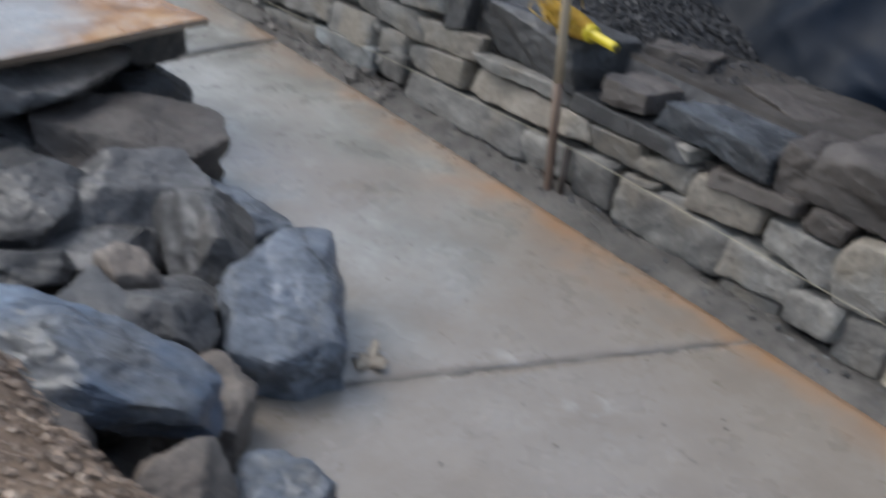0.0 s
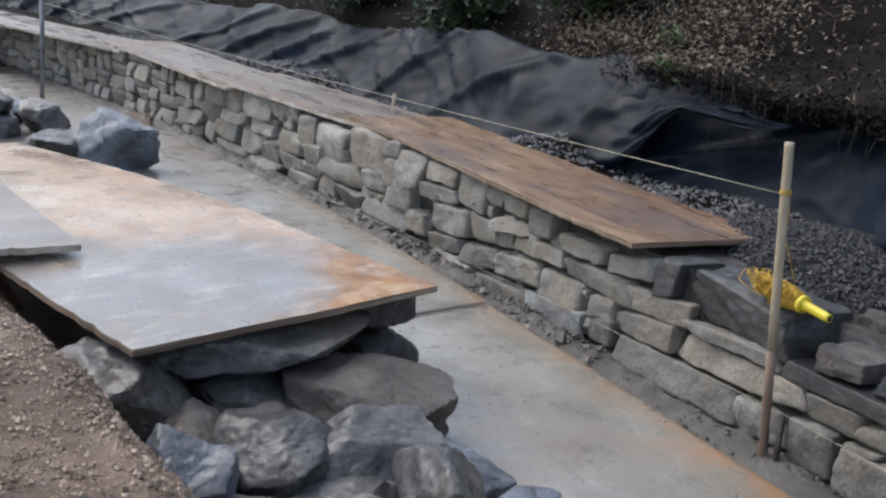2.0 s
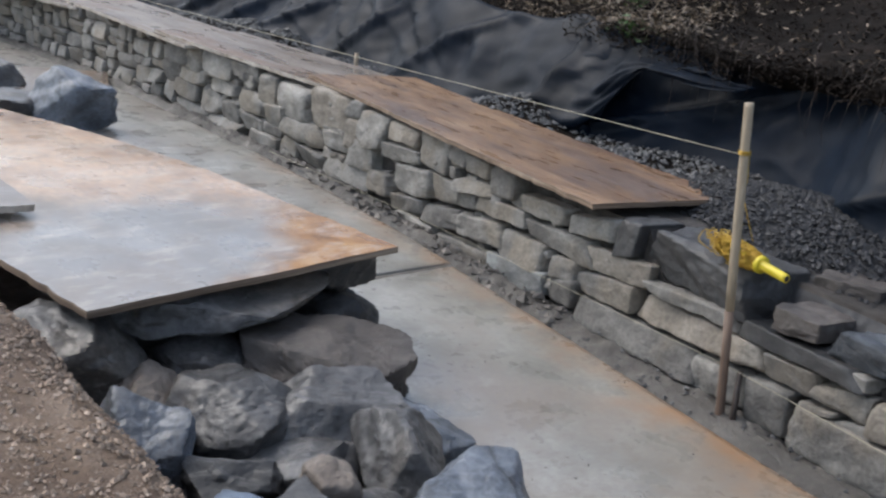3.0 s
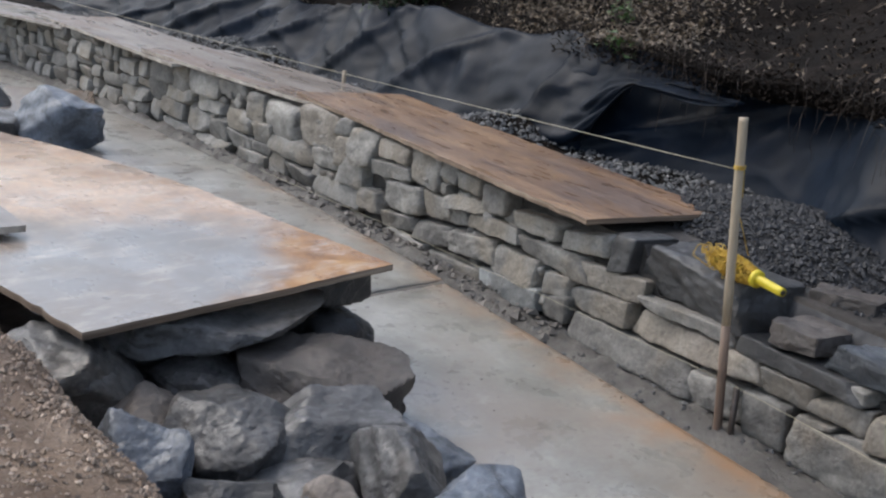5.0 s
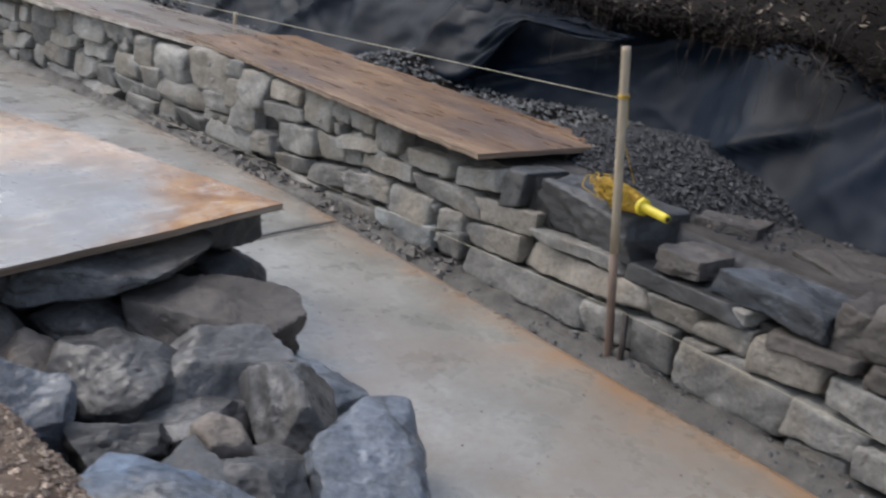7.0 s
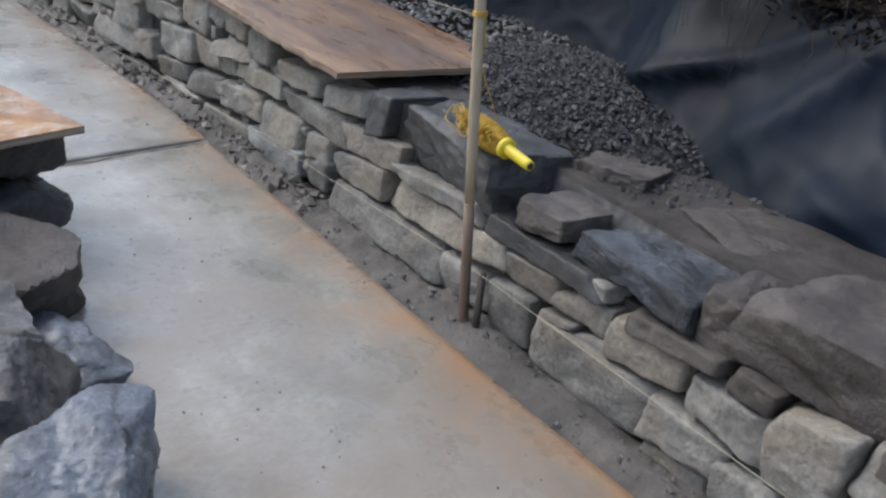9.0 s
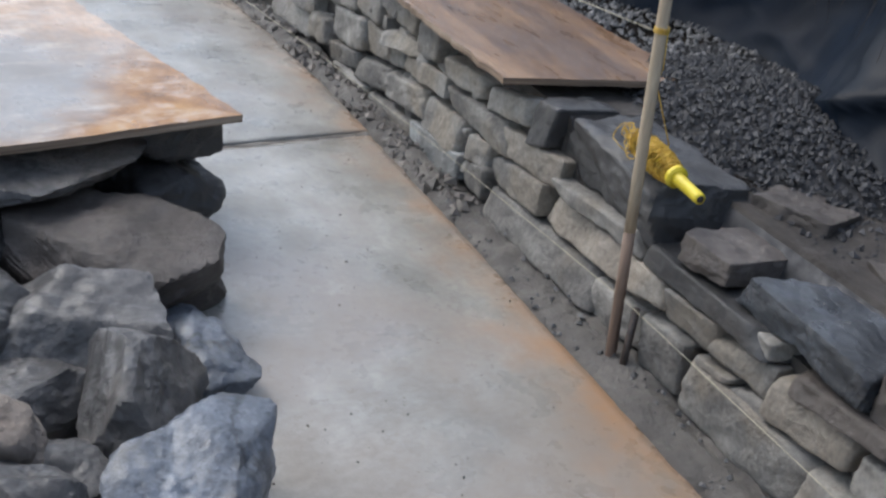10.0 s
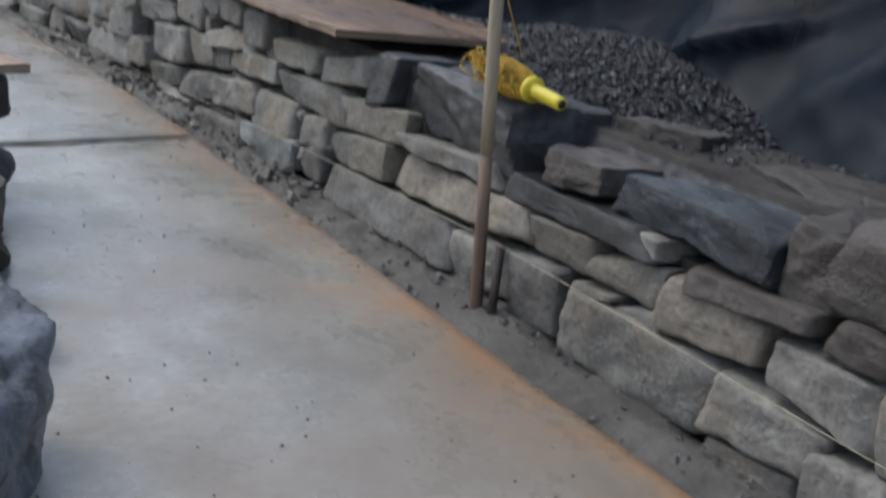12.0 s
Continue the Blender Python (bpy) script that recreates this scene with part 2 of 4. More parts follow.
def concrete_material():
    """Wet concrete: grey-buff, rust stains along the wall side, damp glossy patches."""
    m = surface("wet_concrete", [(0.3, (0.165, 0.157, 0.138)), (0.5, (0.265, 0.257, 0.230)), (0.70, (0.38, 0.372, 0.342))], 3.4, 55, (0.20, 0.5), 0.22, 0.004, 0,
                stain=(0.235, 0.215, 0.19), stain_scale=1.6, speck=0.28, world_space=True)
    nt = m.node_tree
    bsdf = nt.nodes["Principled BSDF"]
    old = bsdf.inputs["Base Color"].links[0].from_socket
    tc = nt.nodes.new("ShaderNodeTexCoord")
    sep = nt.nodes.new("ShaderNodeSeparateXYZ")
    nt.links.new(tc.outputs["Object"], sep.inputs[0])
    add = nt.nodes.new("ShaderNodeMath")
    add.operation = "MULTIPLY_ADD"
    add.inputs[1].default_value = 0.6
    nt.links.new(noise_tex(nt, tc.outputs["Object"], 2.4, 5.0, 0.65), add.inputs[0])
    nt.links.new(sep.outputs["X"], add.inputs[2])
    near_wall = span(nt, add.outputs[0], 0.03, 0.24, 0.0, 0.75)
    blot = span(nt, noise_tex(nt, tc.outputs["Object"], 5.0, 6.0, 0.7), 0.36, 0.60)
    mul = nt.nodes.new("ShaderNodeMath")
    mul.operation = "MULTIPLY"
    nt.links.new(near_wall, mul.inputs[0])
    nt.links.new(blot, mul.inputs[1])
    # thin brown silt dried on the slabs: in patches on the middle one, all over the nearest
    lie = nt.nodes.new("ShaderNodeMath")
    lie.operation = "MULTIPLY_ADD"
    lie.inputs[1].default_value = 1.5
    nt.links.new(noise_tex(nt, tc.outputs["Object"], 1.5, 6.0, 0.62), lie.inputs[0])
    nt.links.new(span(nt, sep.outputs["Y"], -1.0, 0.3, 0.62, 0.05), lie.inputs[2])
    silt = span(nt, lie.outputs[0], 0.78, 1.12, 0.0, 0.75)
    col = mixc(nt, silt, old, mixc(nt, noise_tex(nt, tc.outputs["Object"], 9.0, 6.0, 0.7), (0.155, 0.122, 0.094), (0.265, 0.222, 0.178)))
    pale = span(nt, noise_tex(nt, tc.outputs["Object"], 4.2, 7.0, 0.72), 0.60, 0.70, 0.0, 0.55)
    col = mixc(nt, pale, col, (0.45, 0.43, 0.39))
    col = mixc(nt, mul.outputs[0], col, (0.30, 0.165, 0.08))
    # a narrow rusty rim on the slab's edge towards the wall, strongest by the stake
    rim = nt.nodes.new("ShaderNodeMath")
    rim.operation = "MULTIPLY_ADD"
    rim.inputs[1].default_value = 0.28
    nt.links.new(noise_tex(nt, tc.outputs["Object"], 7.0, 6.0, 0.65), rim.inputs[0])
    nt.links.new(sep.outputs["X"], rim.inputs[2])
    worn = nt.nodes.new("ShaderNodeMath")
    worn.operation = "MULTIPLY"
    nt.links.new(span(nt, rim.outputs[0], -0.03, 0.09, 0.0, 0.75), worn.inputs[0])
    nt.links.new(span(nt, sep.outputs["Y"], 0.9, -0.2, 0.1, 1.0), worn.inputs[1])
    col = mixc(nt, worn.outputs[0], col, (0.31, 0.165, 0.07))
    nt.links.new(col, bsdf.inputs["Base Color"])
    return m


def weather_wet_sheet(m):
    """Grey puddled mud over the middle of the sheet, a rusty scuffed corner at its tip, pale sky-sheen streaks painted
    across the grain.
    """
    nt = m.node_tree
    bsdf = nt.nodes["Principled BSDF"]
    old = bsdf.inputs["Base Color"].links[0].from_socket
    place = nt.nodes.new("ShaderNodeTexCoord").outputs["Object"]
    sep = nt.nodes.new("ShaderNodeSeparateXYZ")
    nt.links.new(place, sep.inputs[0])

    def mixed(a, ka, b, kb, c, kc):
        out = None
        for sock, k in ((a, ka), (b, kb), (c, kc)):
            t = nt.nodes.new("ShaderNodeMath")
            t.operation, t.inputs[1].default_value = "MULTIPLY_ADD", k
            nt.links.new(sock, t.inputs[0])
            if out is None:
                t.inputs[2].default_value = 0.0
            else:
                nt.links.new(out, t.inputs[2])
            out = t.outputs[0]
        return out

    broad = noise_tex(nt, place, 2.6, 6.0, 0.62)
    mud = span(nt, mixed(sep.outputs["Y"], 1.0, sep.outputs["X"], 0.55, broad, 1.3), 0.95, 1.35, 0.85, 0.0)
    col = mixc(nt, mud, old, mixc(nt, broad, (0.10, 0.098, 0.096), (0.25, 0.24, 0.23)))
    tip = span(nt, mixed(sep.outputs["Y"], 1.0, sep.outputs["X"], -1.0, broad, 0.8), 0.78, 1.02, 0.97, 0.0)
    rust = ramp(nt, noise_tex(nt, place, 8.0, 6.0, 0.7), [(0.35, (0.13, 0.058, 0.02)), (0.5, (0.30, 0.145, 0.045)), (0.66, (0.42, 0.25, 0.10))])
    col = mixc(nt, tip, col, rust)
    mp = nt.nodes.new("ShaderNodeMapping")
    mp.inputs["Rotation"].default_value, mp.inputs["Scale"].default_value = (0, 0, 0.35), (5.0, 16.0, 1.0)
    nt.links.new(place, mp.inputs["Vector"])
    # streaky highlights of the sky, laid on as pale colour
    sheen_streak = span(nt, noise_tex(nt, mp.outputs[0], 1.0, 8.0, 0.75), 0.52, 0.68, 0.0, 0.6)
    col = mixc(nt, sheen_streak, col, (0.56, 0.49, 0.41))
    nt.links.new(col, bsdf.inputs["Base Color"])
    bsdf.inputs["Specular IOR Level"].default_value = 0.3
    return tip


WORN_TIP = weather_wet_sheet(PLY_WET)
CONCRETE = concrete_material()
for wet, amount, gloss in ((PLY_WET, 0.45, 0.13), (CONCRETE, 0.7, 0.26), (PLY, 0.35, 0.28), (PLY_SHEEN_GREY, 0.32, 0.25), (SHEEN_PALE_ROCK, 0.55, 0.32), (SKY_BLUE_ROCK, 0.6, 0.28), (BOULDER, 0.5, 0.32), (DARK_STONE, 0.3, 0.32)):
    film = wet.node_tree.nodes["Principled BSDF"]
    film.inputs["Coat Weight"].default_value, film.inputs["Coat Roughness"].default_value = amount, gloss
    tree = wet.node_tree
    place = tree.nodes.new("ShaderNodeTexCoord").outputs["Object"]
    if wet in (PLY_WET, CONCRETE):
        tree.links.new(span(tree, noise_tex(tree, place, 1.7, 5.0, 0.6), 0.36, 0.60, 0.15, amount), film.inputs["Coat Weight"])
        tree.links.new(span(tree, noise_tex(tree, place, 5.0, 6.0, 0.7), 0.35, 0.65, gloss * 0.5, gloss * 2.2), film.inputs["Coat Roughness"])
# coat thinned on the scuffed tip to imitate a dark hillside's reflection, small puddles kept
tree = PLY_WET.node_tree
film = tree.nodes["Principled BSDF"]
puddle = mixc(tree, WORN_TIP, film.inputs["Coat Weight"].links[0].from_socket, span(tree, noise_tex(tree, tree.nodes.new("ShaderNodeTexCoord").outputs["Object"], 16.0, 4.0, 0.6), 0.54, 0.62, 0.04, 0.9))
tree.links.new(puddle, film.inputs["Coat Weight"])


# ---- building helpers ----
def part(name, me, material, parent, label="", m=None):
    """Links a mesh (or bmesh) as one part under a thing."""
    if isinstance(me, bmesh.types.BMesh):
        bm, me = me, bpy.data.meshes.new(name)
        bm.to_mesh(me)
        bm.free()
    if material and not me.materials:
        me.materials.append(material)
    ob = new(name, me)
    ob.parent = parent
    if m is not None:
        ob.matrix_basis = m
    if label:
        ob["label"] = label
    return ob


def mesh(name, verts, faces, smooth=True):
    me = bpy.data.meshes.new(name)
    me.from_pydata([tuple(v) for v in verts], [], [tuple(f) for f in faces])
    me.polygons.foreach_set("use_smooth", [smooth] * len(me.polygons))
    me.update()
    return me


def thing(name, me, material, label, category, group="", kind="", m=None):
    return tagged(part(name, me, material, None, "", m), label, category, group, kind)


def hub(name, m, label, category, group="", kind=""):
    ob = new(name)
    ob.matrix_basis = m
    return tagged(ob, label, category, group, kind)


def smooth(a, b, x):
    k = min(max((x - a) / (b - a), 0.0), 1.0)
    return k * k * (3 - 2 * k)


BALLS = {}


def ball(sub):
    """A sphere's directions and faces, from a cube cut into a grid, so that its rows follow a block's edges."""
    if sub not in BALLS:
        bm = bmesh.new()
        bmesh.ops.create_cube(bm, size=2.0)
        bmesh.ops.subdivide_edges(bm, edges=bm.edges[:], cuts=2 ** sub - 1, use_grid_fill=True)
        bm.verts.ensure_lookup_table()
        p = np.array([v.co[:] for v in bm.verts])
        p = np.tan(p * 0.25 * math.pi)
        BALLS[sub] = (p / np.linalg.norm(p, axis=1, keepdims=True), [[v.index for v in f.verts] for f in bm.faces])
        bm.free()
    return BALLS[sub]


def rock(name, sx, sy, sz, seed, n=30.0, cuts=5, depth=0.3, rough=0.02, sub=3, skew=0.12, grit=0.012, ledge=0.03, splits=(), sharp=30):
    """A stone of that size: a block with tilted sides, split by flat breaks and chipped in ledges, its faces roughened."""
    rng = np.random.default_rng(seed)
    d, faces = ball(sub)
    planes = []
    for axis in range(3):
        for sign in (-1, 1):
            a = rng.normal(scale=skew, size=3)
            a[axis] = sign
            planes.append((a / np.linalg.norm(a), rng.uniform(0.93, 1.0)))
    for q in range(cuts):
        a = rng.uniform(-1, 1, 3)
        a /= np.linalg.norm(a)
        planes.append((a, np.abs(a).sum() * (1 - depth * rng.uniform(0.3, 1.0))))
    for ax, ay, az, c in splits:
        a = np.array((ax, ay, az)) / math.sqrt(ax * ax + ay * ay + az * az)
        planes.append((a, c))
    total = np.zeros(len(d))
    for a, c in planes:
        total += (np.maximum(d @ a, 0) / c) ** n
    p = d / (total ** (1.0 / n))[:, None]
    half = np.array([sx, sy, sz]) / 2
    q = p * half
    size = float(half.mean())
    o = rng.uniform(-50, 50, 3)
    tilt = Euler(rng.uniform(-0.6, 0.6, 3)).to_matrix()
    for i in range(len(q)):
        v = Vector(q[i] / size + o)
        k = noise.noise(v * 1.1) * 1.2 + noise.noise(v * 2.7) * 0.7
        t = tilt @ v
        chip = noise.noise(Vector((t.x * 1.5, t.y * 1.5, t.z * 3.2)))
        chip = (math.floor(chip * 6.0) + smooth(0.0, 0.22, chip * 6.0 % 1.0)) / 6.0
        g = noise.noise(v * 6.5) + 0.8 * abs(noise.noise(v * 14.0))
        q[i] += (rough * k + grit * g + ledge * 2.2 * chip) * size * d[i]
    me = mesh(name, q, faces)
    me.set_sharp_from_angle(angle=radians(sharp))
    return me


def tube(pts, r, seg=8, r_end=None):
    """Verts and faces of a round bar along points."""
    verts, faces = [], []
    pts = [Vector(p) for p in pts]
    for i, p in enumerate(pts):
        t = (pts[min(i + 1, len(pts) - 1)] - pts[max(i - 1, 0)]).normalized()
        a = t.orthogonal().normalized() if abs(t.z) > 0.95 else t.cross(Vector((0, 0, 1))).normalized()
        b = t.cross(a)
        rr = r if r_end is None else r + (r_end - r) * i / (len(pts) - 1)
        verts += [p + rr * (math.cos(k * math.tau / seg) * a + math.sin(k * math.tau / seg) * b) for k in range(seg)]
    for i in range(len(pts) - 1):
        for k in range(seg):
            j = (k + 1) % seg
            faces.append((i * seg + k, i * seg + j, (i + 1) * seg + j, (i + 1) * seg + k))
    faces.append(tuple(reversed(range(seg))))
    faces.append(tuple(range((len(pts) - 1) * seg, len(pts) * seg)))
    return verts, faces


def joined(pieces):
    verts, faces = [], []
    for v, f in pieces:
        n = len(verts)
        verts += list(v)
        faces += [tuple(i + n for i in q) for q in f]
    return verts, faces


def fbm(x, y, z=0.0, k=1.0):
    v = Vector((x * k, y * k, z * k))
    return noise.noise(v) + 0.5 * noise.noise(v * 2.1) + 0.25 * noise.noise(v * 4.3)


# ---- the lie of the land ----
def face_x(y):
    """The wall's face: straight by the stake, then curving away towards the path."""
    if y < 0.8:
        return 0.04
    if y < 8.0:
        return 0.04 - 0.021 * (y - 0.8) ** 2
    return 0.04 - 0.021 * 7.2 ** 2 - 0.302 * (y - 8.0)


def bank_edge(y):
    return -1.72 - 0.14 * min(max(y, -1.1), 1.2) + 0.035 * noise.noise(Vector((y * 4.5, 0, 2))) + 0.02 * noise.noise(Vector((y * 13, 0, 5)))


def hill_foot(y):
    """How far behind the wall's face the hillside begins: a hollow past the stake, close behind the wall further on."""
    return 0.72 + 0.52 * smooth(0.2, 0.95, y) - 0.29 * smooth(1.4, 2.3, y)


def land(x, y):
    s = x - face_x(y)
    if s < 0:
        e = bank_edge(y)
        z = -0.05 + 0.04 * smooth(-0.13, -0.09, s) + 0.0
        z += (0.34 - 0.07 * smooth(0.3, 0.9, y)) * smooth(e + 0.24, e - 0.04, x) + 0.04 * smooth(-1.0, -1.25, x)
        z += 0.036 * smooth(-0.10, -0.01, s)
        z += 0.02 * fbm(x, y, 3, 2.5) * smooth(-0.05, -0.25, s) * smooth(e + 0.4, e + 0.1, x) + 0.006 * fbm(x, y, 9, 14)
        return z
    z = -0.01 + 0.38 * smooth(0.12, 0.20, s)
    f = hill_foot(y)
    z += 0.42 * smooth(f + 0.08, f + 0.42, s) + 0.62 * min(max(s - f - 0.3, 0), 4.0) ** 0.95
    z += (0.12 * math.exp(-((y - 2.3) / 0.22) ** 2) + 0.07 * math.exp(-((y - 5.2) / 0.8) ** 2)) * smooth(0.45, 0.65, s) * smooth(f + 0.2, f - 0.05, s)
    z += 0.03 * fbm(x, y, 5, 2.0) * smooth(0.3, 0.7, s) + 0.25 * fbm(x, y, 1, 0.5) * smooth(f + 0.3, f + 3, s)
    return z


def steps(lo, hi, d, far):
    mid = list(np.arange(lo, hi + d / 2, d))
    out, k = [], d
    while k < far:
        k *= 1.5
        out.append(k)
    return [lo - k for k in reversed(out)] + mid + [hi + k for k in out]


def build_ground():
    xs, ys = steps(-3.0, 2.6, 0.05, 400), steps(-2.6, 7.5, 0.06, 400)
    verts = [(x, y, land(x, y)) for y in ys for x in xs]
    w = len(xs)
    faces = [(j * w + i, j * w + i + 1, (j + 1) * w + i + 1, (j + 1) * w + i) for j in range(len(ys) - 1) for i in range(w - 1)]
    me = mesh("ground", verts, faces)
    me.materials.append(SOIL)
    me.materials.append(SHADED_HUMUS)
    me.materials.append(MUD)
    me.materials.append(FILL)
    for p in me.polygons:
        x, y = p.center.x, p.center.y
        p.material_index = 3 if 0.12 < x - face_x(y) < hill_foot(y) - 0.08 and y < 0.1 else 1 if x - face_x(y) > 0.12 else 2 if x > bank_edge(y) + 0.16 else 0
    return thing("ground", me, None, "damp brown gravelly soil sloping up behind the wall", "ground", kind="structure")


build_ground()


# ---- the concrete path ----
def joint_near(x):
    return -0.71 - 0.29 * (x + 0.3)


def joint_far(x):
    return 1.30 + 0.2 * (x + 0.33)


def build_path():
    path = hub("pavement", pose(0, 0, 0), "wet grey-buff concrete path with rust stains and cracked joints", "path", kind="structure")
    bounds = [(lambda x: -2.5, lambda x: joint_near(x) - 0.003, 0.0), (lambda x: joint_near(x) + 0.002, lambda x: joint_far(x) - 0.007, 0.002),
              (lambda x: joint_far(x) + 0.008, lambda x: 3.32 + 0.03 * fbm(x, 0, 2, 5), 0.012),
              (lambda x: 3.34 + 0.03 * fbm(x, 0, 2, 5), lambda x: 7.6, -0.004)]
    for k, (lo, hi, z0) in enumerate(bounds):
        us = [0, 0.004] + list(np.linspace(0.02, 0.98, 56)) + [0.996, 1]
        vs = [0, 0.002] + list(np.linspace(0.012, 0.988, 84)) + [0.998, 1]
        nx, ny = len(us) - 1, len(vs) - 1
        verts, faces = [], []
        for j in range(ny + 1):
            for i in range(nx + 1):
                v = vs[j]
                x = -1.28 + 1.20 * us[i]
                y = lo(x) + (hi(x) - lo(x)) * v
                x += (face_x(y) - 0.04) * us[i]
                e = min(i, nx - i, j, ny - j)
                if i >= nx - 1:
                    x += 0.007 * fbm(0, y, 4, 7)
                if j < 2 or j > ny - 2:
                    y += 0.005 * fbm(x, k, 8, 12)
                z = z0 + 0.003 * fbm(x, y, 0, 2.2) - (0.005 + 0.004 * fbm(x, y, 6, 20) if e == 0 else 0)
                verts.append((x, y, z))
        w = nx + 1
        faces = [(j * w + i, j * w + i + 1, (j + 1) * w + i + 1, (j + 1) * w + i) for j in range(ny) for i in range(nx)]
        rim = [i for i in range(w)] + [j * w + nx for j in range(1, ny + 1)] + [ny * w + i for i in range(nx - 1, -1, -1)] + [j * w for j in range(ny - 1, 0, -1)]
        n = len(verts)
        verts += [(verts[i][0], verts[i][1], -0.09) for i in rim]
        m = len(rim)
        faces += [(rim[(a + 1) % m], rim[a], n + a, n + (a + 1) % m) for a in range(m)]
        part("slab", mesh("slab", verts, faces), CONCRETE, path)


build_path()


def joint_dirt(name, at, z0, half, seed):
    """Silt and crumbs packed into a joint and spilled unevenly over its lips."""
    n, w = 150, 8
    verts = []
    for i in range(n + 1):
        x = -1.27 + 1.18 * i / n
        a = half * (0.55 + 0.9 * max(0, fbm(x, seed, 0, 5)))
        b = half * (0.55 + 0.9 * max(0, fbm(x, seed + 9, 0, 5)))
        for j in range(w + 1):
            v = j / w
            y = at(x) - a + (a + b) * v
            z = z0 - 0.004 + 0.007 * math.sin(math.pi * v) * (0.6 + 0.7 * fbm(x, y, seed, 22)) * smooth(-0.35, 0.25, fbm(x, 3, seed, 7))
            verts.append((x, y, z))
    faces = [(i * (w + 1) + j, (i + 1) * (w + 1) + j, (i + 1) * (w + 1) + j + 1, i * (w + 1) + j + 1) for i in range(n) for j in range(w)]
    thing(name, mesh(name, verts, faces), JOINT_DIRT, "damp grey-brown silt packed into a path joint", "dirt", kind="stuff")


joint_dirt("joint_silt", joint_near, 0.001, 0.024, 3)
joint_dirt("joint_silt", joint_far, 0.006, 0.02, 5)


def wall_foot_soil():
    """The lumpy strip of trodden soil between the slabs and the foot of the wall."""
    ys, w = np.arange(-2.3, 4.4, 0.012), 14
    verts = []
    for y in ys:
        for j in range(w + 1):
            s = -0.155 + 0.18 * j / w
            x = face_x(y) + s
            lump = 0.016 * fbm(x, y, 4, 9) + 0.010 * abs(fbm(x, y, 8, 26)) + 0.004 * fbm(x, y, 2, 60)
            z = -0.020 + 0.030 * smooth(-0.13, -0.02, s) + lump * smooth(-0.15, -0.10, s)
            verts.append((x, y, z))
    w += 1
    faces = [(i * w + j, i * w + j + 1, (i + 1) * w + j + 1, (i + 1) * w + j) for i in range(len(ys) - 1) for j in range(w - 1)]
    thing("wall_foot_soil", mesh("wall_foot_soil", verts, faces), MUD, "lumpy trodden grey soil along the foot of the wall", "soil", kind="stuff")


wall_foot_soil()


# ---- the dry stone wall ----
wall = hub("wall_east", pose(0, 0, 0), "low dry-laid fieldstone retaining wall, grey-brown, unfinished at one end", "wall", kind="structure")
# courses of stones: distance along the wall, height of the middle, length, height, lean
# the large stones by the stake: far end, near end, then the tops and the beds at both ends
BY_STAKE = [(0.712, 0.440, 0.264, 0.292, 0.196, 0.220), (0.778, 0.468, 0.166, 0.212, 0.098, 0.128), (0.908, 0.756, 0.176, 0.202, 0.106, 0.134), (0.915, 0.752, 0.102, 0.130, 0.018, 0.032),
            (0.738, 0.186, 0.094, 0.114, -0.005, 0.026), (0.455, -0.074, 0.206, 0.226, 0.130, 0.158), (0.422, 0.062, 0.252, 0.284, 0.226, 0.232), (0.030, -0.375, 0.276, 0.292, 0.232, 0.248),
            (0.176, -0.018, 0.106, 0.140, 0.010, 0.032), (0.600, 0.505, 0.395, 0.405, 0.285, 0.295)]
PAST_STAKE = [(-0.080, -0.247, 0.222, 0.232, 0.166, 0.158), (-0.236, -0.412, 0.214, 0.244, 0.178, 0.170), (-0.340, -0.398, 0.284, 0.280, 0.248, 0.246), (-0.040, -0.188, 0.148, 0.146, 0.018, 0.024),
              (-0.194, -0.560, 0.132, 0.142, 0.012, 0.006), (-0.212, -0.332, 0.150, 0.162, 0.136, 0.148), (-0.328, -0.442, 0.146, 0.170, 0.128, 0.142), (-0.422, -0.630, 0.234, 0.240, 0.153, 0.156),
              (-0.462, -0.705, 0.268, 0.288, 0.226, 0.250), (-0.570, -0.772, 0.142, 0.132, 0.050, 0.056), (-0.586, -0.748, 0.034, 0.044, -0.01, -0.01), (-0.643, -0.848, 0.226, 0.234, 0.164, 0.136)]
UNDER_PLY = [(1.130, 0.860, 0.345, 0.362, 0.285, 0.294), (0.842, 0.608, 0.350, 0.388, 0.291, 0.312), (1.075, 0.716, 0.264, 0.286, 0.212, 0.206), (1.405, 1.088, 0.256, 0.280, 0.199, 0.226),
             (1.235, 0.962, 0.180, 0.194, 0.090, 0.088), (1.285, 0.932, 0.064, 0.095, -0.04, 0.020), (1.680, 1.285, 0.034, 0.058, -0.05, -0.035), (1.318, 1.162, 0.394, 0.400, 0.285, 0.300),
             (1.530, 1.232, 0.162, 0.190, 0.070, 0.100), (1.550, 1.300, 0.298, 0.325, 0.250, 0.280), (1.500, 1.335, 0.400, 0.400, 0.335, 0.335)]
NEXT_ALONG = [(2.070, 1.825, 0.092, 0.120, 0.020, 0.060), (1.810, 1.540, 0.118, 0.155, 0.044, 0.076), (2.055, 1.752, 0.236, 0.262, 0.114, 0.145), (1.760, 1.440, 0.260, 0.257, 0.155, 0.192),
              (2.140, 1.870, 0.402, 0.412, 0.325, 0.341), (1.865, 1.655, 0.418, 0.412, 0.290, 0.270), (1.640, 1.510, 0.418, 0.412, 0.345, 0.340), (2.185, 1.872, 0.300, 0.322, 0.235, 0.268), (2.060, 1.700, 0.028, 0.038, -0.05, -0.04)]
